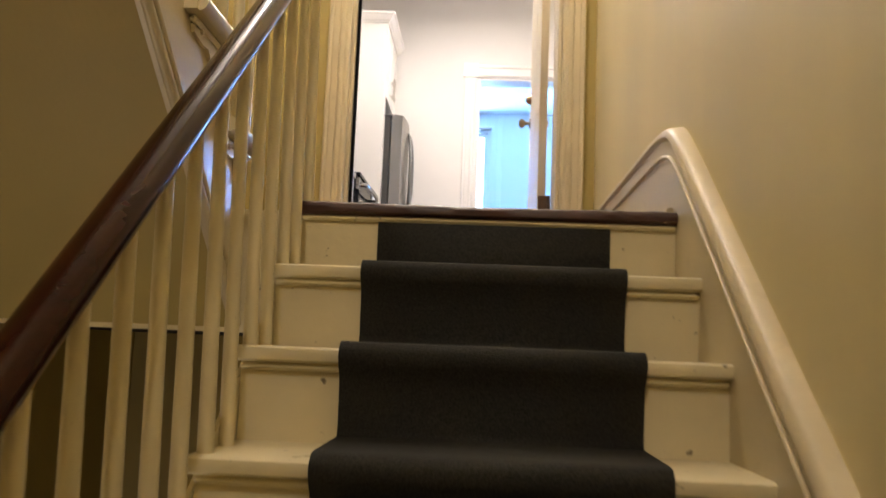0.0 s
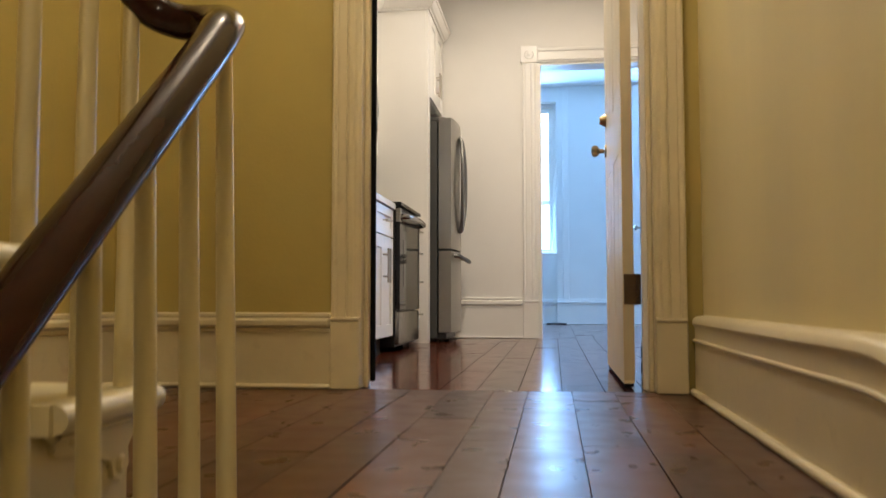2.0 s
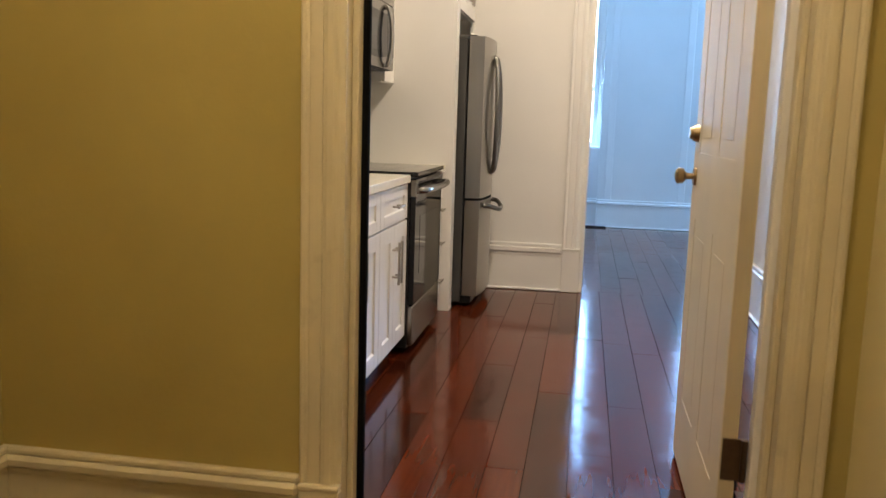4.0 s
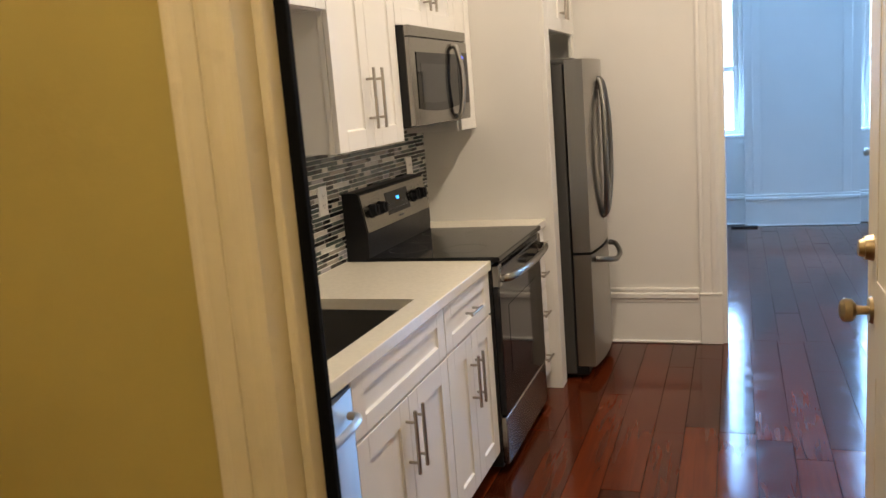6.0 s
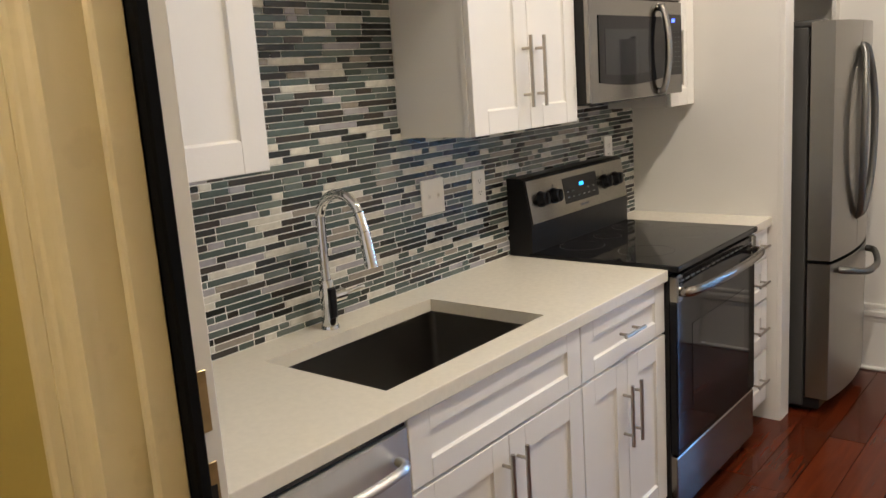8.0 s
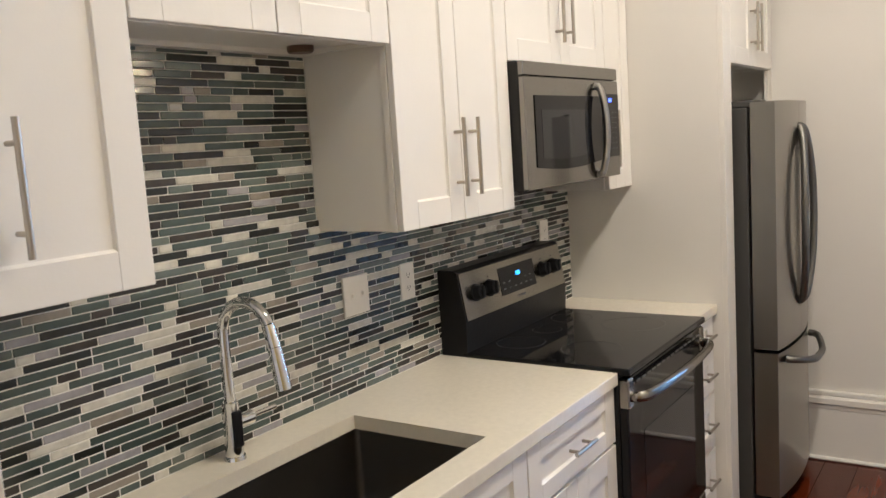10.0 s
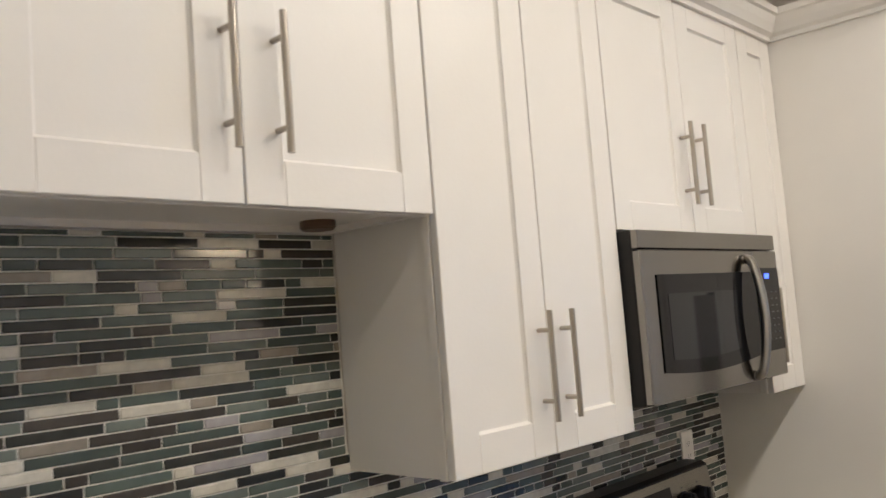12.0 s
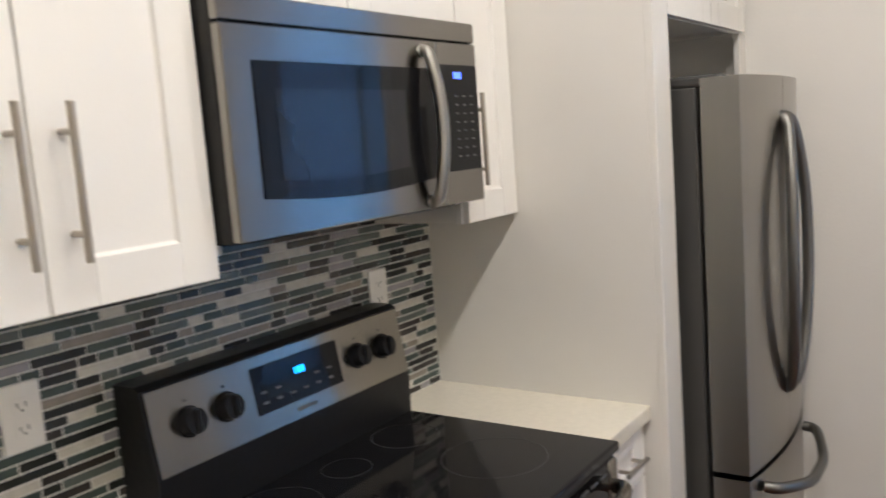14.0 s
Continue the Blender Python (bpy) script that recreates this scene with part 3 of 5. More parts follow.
end_y = U_NOSE - U_GOING * U_STEPS
bm = bmesh.new()
steps_line = []
for k in range(1, U_STEPS + 1):
    y = U_NOSE - U_GOING * (k - 1)
    steps_line += [(y - 0.03, U_RISE * (k - 1) - 0.048 if k > 1 else -0.01), (y - 0.03, U_RISE * k - 0.048)]
prism(bm, [(3.972, -0.335), (3.972, -0.01)] + steps_line + [(end_y, U_RISE * U_STEPS - 0.048), (end_y, soffit_z(end_y))], "x", UP_X - 0.03, UP_X - 0.012)
part(upper, "outer_string", bm, HALL_TRIM)
bm = bmesh.new()
for off, r in ((0.012, 0.012), (0.062, 0.008)):
    sweep(bm, [(UP_X - 0.012, 3.965, soffit_z(3.965) + off), (UP_X - 0.012, end_y, soffit_z(end_y) + off)], circle(r, 14))
part(upper, "string_moulding", bm, HALL_TRIM, smooth=True)
bm = bmesh.new()
prism(bm, [(3.972, -0.335), (3.972, -0.32), (end_y, soffit_z(end_y) + 0.015), (end_y, soffit_z(end_y))], "x", -0.05, UP_X - 0.03)
part(upper, "plaster_soffit", bm, HALL_PAINT, "yellow ochre plaster underside of the stairs")

# ---- kitchen structure ----
structure("wall_kitchen_south", boxes(((-0.25, WALL_M, 0), (0.885, KIT_S, TOP)), ((1.935, WALL_M, 0), (2.75, KIT_S, TOP)), ((0.885, WALL_M, DOOR_H), (1.935, KIT_S, TOP))),
          WHITE_WALL, "white painted kitchen wall with the hall doorway")
structure("wall_kitchen_west", boxes(((-0.15, KIT_S, 0), (-0.008, KIT_N, TOP))), WHITE_WALL, "white painted kitchen wall behind the cabinets")
structure("wall_kitchen_east", boxes(((KIT_R, KIT_S, 0), (2.75, KIT_N, TOP))), WHITE_WALL, "white painted kitchen wall")
D2L, D2R = 1.478, 2.45
structure("wall_kitchen_north", boxes(((-0.15, KIT_N, 0), (D2L, ROOM_S, TOP)), ((D2R, KIT_N, 0), (2.75, ROOM_S, TOP)), ((D2L, KIT_N, DOOR_H), (D2R, ROOM_S, TOP))),
          WHITE_WALL, "white painted kitchen wall with a doorway to the bright room")
structure("ceiling_kitchen", boxes(((-0.15, WALL_M, TOP), (2.75, ROOM_S, TOP + 0.12))), CEILING, "flat white kitchen ceiling")
casing("door_casing_kitchen", 1.345, 1.475, 2.453, 2.583, KIT_N, DOOR_H, 0.30, WHITE_TRIM, "white moulded door casing with corner rosettes")
structure("door_frame_room", boxes(((D2L, KIT_N - 0.002, 0), (D2L + 0.022, ROOM_S + 0.002, DOOR_H), 0.002), ((D2R - 0.022, KIT_N - 0.002, 0), (D2R, ROOM_S + 0.002, DOOR_H), 0.002),
                                   ((D2L + 0.022, KIT_N - 0.002, DOOR_H - 0.022), (D2R - 0.022, ROOM_S + 0.002, DOOR_H), 0.002)), WHITE_TRIM, "white painted door lining")
baseboard("baseboard_kitchen_north", [((0.70, KIT_N, 0), (1.345, KIT_N, 0), (0, -1, 0))], WHITE_TRIM, "tall white moulded baseboard", 0.342)
baseboard("baseboard_kitchen_east", [((KIT_R, KIT_S, 0), (KIT_R, KIT_N, 0), (-1, 0, 0))], WHITE_TRIM, "tall white moulded baseboard", 0.33)

# ---- bright room ----
structure("wall_room_south", boxes(((-1.0, ROOM_S - 0.02, 0), (-0.15, ROOM_S, TOP)), ((2.75, ROOM_S - 0.02, 0), (4.6, ROOM_S, TOP))), WHITE_WALL, "white room wall")
structure("wall_room_west", boxes(((-1.15, ROOM_S - 0.02, 0), (-1.0, 14.2, TOP))), WHITE_WALL, "white room wall")
structure("wall_room_east", boxes(((4.6, ROOM_S - 0.02, 0), (4.75, 14.2, TOP))), WHITE_WALL, "white room wall")
structure("ceiling_room", boxes(((-1.15, ROOM_S, TOP), (4.75, 14.2, TOP + 0.12))), CEILING, "flat white room ceiling")
W1, W2, W3, W4 = 0.66, 1.64, 2.72, 3.70
SILL, HEAD = 0.92, 2.95
bm = boxes(((-1.0, ROOM_N, 0), (W1, 14.15, TOP)), ((W2, ROOM_N, 0), (W3, 14.15, TOP)), ((W4, ROOM_N, 0), (4.6, 14.15, TOP)))
for a, b in ((W1, W2), (W3, W4)):
    box(bm, (a, ROOM_N + 0.12, 0), (b, 14.15, SILL))
    box(bm, (a, ROOM_N + 0.02, HEAD), (b, 14.15, TOP))
structure("wall_room_north", bm, WHITE_WALL, "white room wall with two tall window recesses")
baseboard("baseboard_room_north", [((W2, ROOM_N, 0), (W3, ROOM_N, 0), (0, -1, 0)), ((W1, ROOM_N + 0.12, 0), (W2, ROOM_N + 0.12, 0), (0, -1, 0)), ((W3, ROOM_N + 0.12, 0), (W4, ROOM_N + 0.12, 0), (0, -1, 0))],
          WHITE_TRIM, "tall white moulded baseboard", 0.33)
structure("trim_room_pilaster", boxes(((1.72, ROOM_N - 0.012, 0.33), (1.80, ROOM_N, TOP), 0.004), ((2.56, ROOM_N - 0.012, 0.33), (2.64, ROOM_N, TOP), 0.004)), WHITE_TRIM, "white window casing boards")


def sash_window(name, a, b):
    w = thing(name, ((a + b) / 2, ROOM_N + 0.2, SILL), "tall white sash window with bright daylight outside", "window")
    w["kind"] = "structure"
    y = ROOM_N + 0.16
    mid = 1.62
    bm = boxes(((a, y, SILL), (a + 0.05, y + 0.12, HEAD), 0.004), ((b - 0.05, y, SILL), (b, y + 0.12, HEAD), 0.004), ((a + 0.05, y, HEAD - 0.05), (b - 0.05, y + 0.12, HEAD), 0.004))
    part(w, "frame", bm, WHITE_TRIM)
    part(w, "sill", boxes(((a, y - 0.06, SILL - 0.004), (b, y + 0.12, SILL + 0.03), 0.006)), WHITE_TRIM)
    for y0, z0, z1 in ((y + 0.03, SILL + 0.03, mid + 0.03), (y + 0.07, mid - 0.02, HEAD - 0.05)):
        part(w, "sash", boxes(((a + 0.05, y0, z0), (a + 0.10, y0 + 0.035, z1), 0.003), ((b - 0.10, y0, z0), (b - 0.05, y0 + 0.035, z1), 0.003),
                              ((a + 0.10, y0, z0), (b - 0.10, y0 + 0.035, z0 + 0.05), 0.003), ((a + 0.10, y0, z1 - 0.05), (b - 0.10, y0 + 0.035, z1), 0.003),
                              (((a + b) / 2 - 0.012, y0 + 0.005, z0 + 0.05), ((a + b) / 2 + 0.012, y0 + 0.03, z1 - 0.05))), WHITE_TRIM)
        g = part(w, "pane", boxes(((a + 0.10, y0 + 0.015, z0 + 0.05), (b - 0.10, y0 + 0.019, z1 - 0.05))), GLASS)
        g.visible_shadow = False


sash_window("window_1", W1, W2)
sash_window("window_2", W3, W4)
structure("backdrop", boxes(((-3.0, 14.9, -0.5), (7.0, 14.92, 4.5))), SKYGLOW, "bright overcast daylight")


# ---- doors ----
def panel_door(name, x0, x1, y0, y1, z0, z1, face, mat, label, openings, glazed=(), sunk=0.012, bead=0.009):
    """A leaf standing along y, with its face plane at x0 or x1; openings: (y0, y1, z0, z1) of sunk panels."""
    d = thing(name, ((x0 + x1) / 2, y0, z0), label, "door")
    ys = sorted({y0, y1, *(v for o in openings for v in o[:2])})
    zs = sorted({z0, z1, *(v for o in openings for v in o[2:])})
    bm = bmesh.new()
    for a, b in zip(ys, ys[1:]):
        for c, e in zip(zs, zs[1:]):
            inside = any(o[0] <= a and b <= o[1] and o[2] <= c and e <= o[3] for o in openings)
            if not inside:
                box(bm, (x0, a, c), (x1, b, e))
    bmesh.ops.remove_doubles(bm, verts=bm.verts[:], dist=0.0005)
    part(d, "leaf_frame", bm, mat)
    for i, (a, b, c, e) in enumerate(openings):
        if i in glazed:
            g = part(d, "pane", boxes((((x0 + x1) / 2 - 0.003, a, c), ((x0 + x1) / 2 + 0.003, b, e))), GLASS)
            g.visible_shadow = False
        else:
            part(d, "panel", boxes(((x0 + sunk, a, c), (x1 - sunk, b, e)), ((x0 + sunk * 0.5, a + 0.05, c + 0.05), (x1 - sunk * 0.5, b - 0.05, e - 0.05), 0.002)), mat)
        bm = bmesh.new()
        for x in (x0 + 0.004, x1 - 0.004):
            for p, q in (((a, c), (b, c)), ((a, e), (b, e)), ((a, c), (a, e)), ((b, c), (b, e))):
                rod(bm, (x, p[0], p[1]), (x, q[0], q[1]), bead, 6)
        part(d, "panel_moulding", bm, mat)
    return d


def knob(owner, x, y, z, side, mat, both=True, t=0.04):
    for s, xf in ((side, x), (-side, x - side * t)) if both else ((side, x),):
        bm = bmesh.new()
        rod(bm, (xf, y, z), (xf + s * 0.008, y, z), 0.032, 20, 0.029)
        rod(bm, (xf + s * 0.008, y, z), (xf + s * 0.034, y, z), 0.010, 12, 0.012)
        for a, b, r1, r2 in ((0.034, 0.042, 0.016, 0.026), (0.042, 0.058, 0.026, 0.028), (0.058, 0.066, 0.028, 0.020), (0.066, 0.069, 0.020, 0.010)):
            rod(bm, (xf + s * a, y, z), (xf + s * b, y, z), r1, 20, r2)
        part(owner, "knob", bm, mat, "brass door knob" if mat == BRASS else "dull metal door knob", smooth=True)


DX0, DX1, DY0, DY1 = 1.846, 1.886, 5.79, 6.72
door = panel_door("hall_door", DX0, DX1, DY0, DY1, 0.018, DOOR_H - 0.03, DX0, surface("cream_door_paint", (0.74, 0.66, 0.50), 0.5, vary=0.05, scale=4, bump=0.02, bump_scale=60),
                  "cream painted panelled door standing wide open", [(5.91, 6.19, 0.25, 0.88), (6.31, 6.59, 0.25, 0.88), (5.91, 6.19, 1.10, 2.12), (6.31, 6.59, 1.10, 2.12)], sunk=0.0016, bead=0.0036)
knob(door, DX0, 6.65, 1.020, -1, BRASS)
bm = bmesh.new()
rod(bm, (DX0, 6.65, 1.165), (DX0 - 0.018, 6.65, 1.165), 0.031, 20, 0.026)
rod(bm, (DX0 - 0.018, 6.65, 1.165), (DX0 - 0.030, 6.65, 1.165), 0.022, 16, 0.018)
part(door, "deadbolt", bm, BRASS, "brass deadbolt cylinder", smooth=True)
for z in (0.36, 1.95):
    bm = boxes(((DX0 + 0.004, DY0 - 0.006, z - 0.055), (1.908, DY0, z + 0.055), 0.001))
    rod(bm, (1.902, DY0 - 0.010, z - 0.055), (1.902, DY0 - 0.010, z + 0.055), 0.008, 10)
    part(door, "hinge", bm, surface("bronze_hinge", (0.10, 0.065, 0.04), 0.45, metal=0.8, vary=0.2, scale=30), "dark bronze butt hinge")
# thin strip over the hinge edge, darker than the leaf and unevenly toned
part(door, "hinge_edge", boxes(((DX0 + 0.002, DY0 - 0.0025, 0.03), (DX1 - 0.002, DY0 + 0.001, DOOR_H - 0.04))),
     surface("darker_door_edge_paint", (0.56, 0.475, 0.33), 0.6, vary=0.2, scale=8, stretch=(1, 1, 0.2)), "darker tan strip along the hinge edge")
part(door, "bottom_sweep", boxes(((DX0 + 0.004, DY0 + 0.002, 0.006), (DX1 - 0.004, DY1 - 0.002, 0.018))), RUBBER, "black rubber door sweep")

door2 = panel_door("room_door", 2.42, 2.46, 9.90, 10.80, 0.012, DOOR_H - 0.03, 2.42, WHITE_TRIM, "white half-glazed door standing open into the bright room",
                   [(10.02, 10.68, 0.30, 0.86), (10.02, 10.68, 1.08, 2.16)], glazed=(1,))
knob(door2, 2.42, 10.74, 1.0, -1, NICKEL, t=0.04)

# ---- kitchen cabinets ----
BF, UF = 0.596, 0.272      # faces of the carcasses (doors stand 20 mm proud)


def shaker(bm, xf, y0, y1, z0, z1, rail=0.071):
    """A framed door or drawer front with a sunk panel, 20 mm thick, its back at xf."""
    g = 0.0018
    y0, y1, z0, z1 = y0 + g, y1 - g, z0 + g, z1 - g
    xf += 0.0015
    t = 0.0185
    rl = min(rail, (z1 - z0) * 0.3)
    box(bm, (xf, y0, z0), (xf + t, y0 + rail, z1), 0.0015)
    box(bm, (xf, y1 - rail, z0), (xf + t, y1, z1), 0.0015)
    box(bm, (xf, y0 + rail, z0), (xf + t, y1 - rail, z0 + rl), 0.0015)
    box(bm, (xf, y0 + rail, z1 - rl), (xf + t, y1 - rail, z1), 0.0015)
    box(bm, (xf, y0 + rail, z0 + rl), (xf + t - 0.009, y1 - rail, z1 - rl))
    c = 0.006
    for a, b in (((y0 + rail, z0 + rl), (y1 - rail, z0 + rl)), ((y0 + rail, z1 - rl), (y1 - rail, z1 - rl)), ((y0 + rail, z0 + rl), (y0 + rail, z1 - rl)), ((y1 - rail, z0 + rl), (y1 - rail, z1 - rl))):
        rod(bm, (xf + t - 0.011, *a), (xf + t - 0.011, *b), c, 4)


def pull(bm, x, y, z, length, upright=True, stand=0.032, r=0.006):
    """A bar pull on two posts."""
    h = length / 2
    q = h * 0.64
    if upright:
        rod(bm, (x + stand, y, z - h), (x + stand, y, z + h), r, 12)
        for s in (-q, q):
            rod(bm, (x, y, z + s), (x + stand, y, z + s), r * 0.8, 10)
    else:
        rod(bm, (x + stand, y - h, z), (x + stand, y + h, z), r, 12)
        for s in (-q, q):
            rod(bm, (x, y + s, z), (x + stand, y + s, z), r * 0.8, 10)


def cabinet(name, label, y0, y1, z0, z1, xf, fronts, toe=0.0, group="", hollow=False):
    """A carcass with fronts: (y0, y1, z0, z1, pull y, pull z, length, upright)."""
    c = thing(name, (xf / 2, (y0 + y1) / 2, z0), label, "cabinet", group)
    if hollow:
        b = boxes(((-0.004, y0, z0 + toe), (xf, y0 + 0.018, z1)), ((-0.004, y1 - 0.018, z0 + toe), (xf, y1, z1)), ((-0.004, y0 + 0.018, z0 + toe), (xf, y1 - 0.018, z0 + toe + 0.018)))
    else:
        sunk = 0.014 if toe == 0.0 else 0.004      # wall cabinets: bottom set up behind the face frame and sides
        b = boxes(((-0.004, y0 + 0.004, z0 + toe + sunk), (xf - 0.019, y1 - 0.004, z1)), ((xf - 0.019, y0, z0 + toe), (xf, y1, z1), 0.001))
        if toe == 0.0:
            for ya in (y0 + 0.004, y1 - 0.020):
                box(b, (-0.004, ya, z0 + 0.002), (xf - 0.0195, ya + 0.016, z0 + sunk))
            box(b, (-0.004, y0 + 0.020, z0 + 0.002), (0.012, y1 - 0.020, z0 + sunk))
    part(c, "body", b, CABINET)
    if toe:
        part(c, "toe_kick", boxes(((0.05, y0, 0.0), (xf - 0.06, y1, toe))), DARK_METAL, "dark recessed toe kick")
    for f in fronts:
        bm = bmesh.new()
        shaker(bm, xf, *f[:4])
        d = part(c, "drawer_front" if f[3] - f[2] < 0.22 and len(f) > 4 and not f[7] else "door", bm, CABINET)
        if len(f) > 4 and f[6]:
            bm = bmesh.new()
            pull(bm, xf + 0.020, *f[4:8])
            part(d, "handle", bm, NICKEL, "brushed nickel bar pull", smooth=True)
    return c


UB, UT = 1.405, 2.515      # upper cabinets
MB = 1.880                # bottom of the short ones over the sink
U = "wall cabinets"
cabinet("wall_cabinet", "white shaker wall cabinet with one door", 5.86, 6.425, UB, UT, UF, [(5.86, 6.425, UB, UT, 6.178, 1.60, 0.22, True)], group=U)
cabinet("wall_cabinet", "short white shaker wall cabinet above the sink", 6.427, 7.188, MB, UT, UF,
        [(6.427, 6.795, MB, UT, 6.768, 2.068, 0.22, True), (6.795, 7.188, MB, UT, 6.858, 2.068, 0.22, True)], group=U)
cabinet("wall_cabinet", "tall white shaker wall cabinet with two doors", 7.19, 7.790, UB, UT, UF,
        [(7.19, 7.493, UB, UT, 7.462, 1.585, 0.22, True), (7.493, 7.790, UB, UT, 7.539, 1.585, 0.22, True)], group=U)
cabinet("wall_cabinet", "short white shaker wall cabinet above the microwave", 7.792, 8.558, 1.866, UT, UF,
        [(7.792, 8.175, 1.866, UT, 8.145, 2.05, 0.22, True), (8.175, 8.558, 1.866, UT, 8.22, 2.05, 0.22, True)], group=U)
cabinet("wall_cabinet", "narrow white shaker wall cabinet beside the microwave", 8.560, 8.803, UB - 0.004, UT, UF,
        [(8.560, 8.803, UB - 0.004, UT, 8.605, 1.60, 0.22, True)], group=U)
# a round puck light under the short cabinet
bm = bmesh.new()
rod(bm, (0.085, 7.085, MB + 0.002), (0.085, 7.085, MB + 0.014), 0.034, 24)
rod(bm, (0.085, 7.085, MB - 0.003), (0.085, 7.085, MB + 0.002), 0.030, 24, 0.034)
solid("puck_light", bm, PUCK, "small brown puck light under the cabinet", "puck light", smooth=True)

BT = 0.877
B = "base cabinets"
cabinet("base_cabinet", "white shaker sink base cabinet with two doors", 6.452, 7.192, 0.0, BT, BF,
        [(6.452, 7.192, 0.70, BT - 0.004, 0, 0, 0, False), (6.452, 6.822, 0.10, 0.695, 6.79, 0.56, 0.20, True), (6.822, 7.192, 0.10, 0.695, 6.855, 0.56, 0.20, True)], toe=0.095, group=B, hollow=True)
cabinet("base_cabinet", "white shaker base cabinet with a drawer", 7.194, 7.752, 0.0, BT, BF,
        [(7.194, 7.752, 0.70, BT - 0.004, 7.473, 0.785, 0.13, False), (7.194, 7.473, 0.10, 0.695, 7.442, 0.52, 0.20, True), (7.473, 7.752, 0.10, 0.695, 7.504, 0.52, 0.20, True)], toe=0.095, group=B)
cabinet("base_cabinet", "narrow white drawer cabinet beside the range", 8.525, 8.787, 0.0, BT, BF,
        [(8.525, 8.787, a, b, 8.6625, (a + b) / 2, 0.12, False) for a, b in ((0.745, 0.873), (0.565, 0.741), (0.335, 0.561), (0.10, 0.331))], toe=0.095, group=B)

# tall side panel, fridge cabinet, crown
PF = 0.674
solid("fridge_side_panel", boxes(((-0.006, 8.805, 0.0), (PF - 0.02, 8.825, UT), 0.001), ((PF - 0.02, 8.805, 0.0), (PF, 8.915, UT), 0.0015), ((-0.006, 8.895, 0.0), (PF - 0.02, 8.915, UT))), PANEL,
      "tall white panel between the counter and the refrigerator", "cabinet panel")
cabinet("fridge_cabinet", "white shaker cabinet above the refrigerator", 8.917, 9.625, 1.865, UT, PF - 0.02,
        [(8.917, 9.271, 1.865, UT, 9.235, 2.03, 0.20, True), (9.271, 9.625, 1.865, UT, 9.307, 2.03, 0.20, True)])
solid("fridge_filler", boxes(((PF - 0.03, 9.60, 0.0), (PF - 0.012, 9.673, 1.863), 0.001)), PANEL, "narrow white filler strip beside the refrigerator", "filler strip")
CROWN = [(0.0, 0.0), (0.012, 0.0), (0.014, 0.012), (0.030, 0.020), (0.046, 0.042), (0.056, 0.062), (0.066, 0.066), (0.068, 0.085), (0.0, 0.085)]


def crown(bm, a, b, nrm):
    """Crown moulding along a cabinet top from a to b, standing out along nrm."""
    a, b, nrm = Vector(a), Vector(b), Vector(nrm)
    r = [[bm.verts.new(p + nrm * u + Vector((0, 0, v)) + (b - a).normalized() * (u * s)) for u, v in CROWN] for p, s in ((a, -k0(a)), (b, k1(b)))]
    k = len(CROWN)
    for j in range(k):
        bm.faces.new((r[0][j], r[0][(j + 1) % k], r[1][(j + 1) % k], r[1][j]))
    bm.faces.new(r[0]), bm.faces.new(r[1])


def k0(p):
    return 0.0 if p.y < 6 or p.x < 0.4 else 1.0


def k1(p):
    return 0.0 if p.y > 9 else (-1.0 if p.x < 0.4 else 1.0)


bm = bmesh.new()
CZ = UT - 0.012
crown(bm, (UF + 0.02, 5.86, CZ), (UF + 0.02, 8.805, CZ), (1, 0, 0))
crown(bm, (UF + 0.02, 8.805, CZ), (PF, 8.805, CZ), (0, -1, 0))
crown(bm, (PF, 8.805, CZ), (PF, 9.64, CZ), (1, 0, 0))
structure("trim_cabinet_crown", bm, CABINET, "white crown moulding on the wall cabinets")

# ---- counter, sink, tap ----
CF, CT = 0.629, 0.915
SX0, SX1, SY0, SY1 = 0.125, 0.540, 6.475, 7.132
front = lambda m: m.x > CF - 0.001
counter = thing("countertop", (0.3, 6.8, CT - 0.038), "cream quartz countertop with a sink cut-out", "countertop")
bm = bmesh.new()
z0 = CT - 0.038
for a, b in (((-0.006, 5.794, z0), (SX0, 7.755, CT)), ((SX0, 5.794, z0), (SX1, SY0, CT)), ((SX0, SY1, z0), (SX1, 7.755, CT))):
    box(bm, a, b)
box(bm, (SX1, 5.794, z0), (CF, 7.755, CT), 0.003, 2, front)
part(counter, "slab", bm, QUARTZ)
counter2 = thing("countertop", (0.3, 8.67, CT - 0.038), "short cream quartz countertop beside the range", "countertop")
part(counter2, "slab", boxes(((-0.006, 8.522, z0), (CF, 8.805, CT), 0.002)), QUARTZ)
sink = thing("sink", (0.33, 6.8, 0.70), "undermounted stainless steel kitchen sink", "sink")
bm = bmesh.new()
d = 0.205
prof = [(SX0 - 0.006, SY0 - 0.006), (SX1 + 0.006, SY0 - 0.006), (SX1 + 0.006, SY1 + 0.006), (SX0 - 0.006, SY1 + 0.006)]
t_ = [bm.verts.new((x, y, z0 + 0.001)) for x, y in prof]
b_ = [bm.verts.new((x * 0.97 + 0.01, y * 0.985 + 0.102, z0 - d)) for x, y in prof]
for j in range(4):
    bm.faces.new((t_[j], t_[(j + 1) % 4], b_[(j + 1) % 4], b_[j]))
bm.faces.new(b_)
bmesh.ops.bevel(bm, geom=[e for e in bm.edges if not all(v in t_ for v in e.verts)], offset=0.018, segments=4, profile=0.5, affect="EDGES")
part(sink, "basin", bm, SINK_STEEL, smooth=True)
bm = bmesh.new()
rod(bm, (0.33, 6.8, z0 - d - 0.002), (0.33, 6.8, z0 - d + 0.004), 0.042, 20, 0.038)
part(sink, "drain", bm, CHROME)

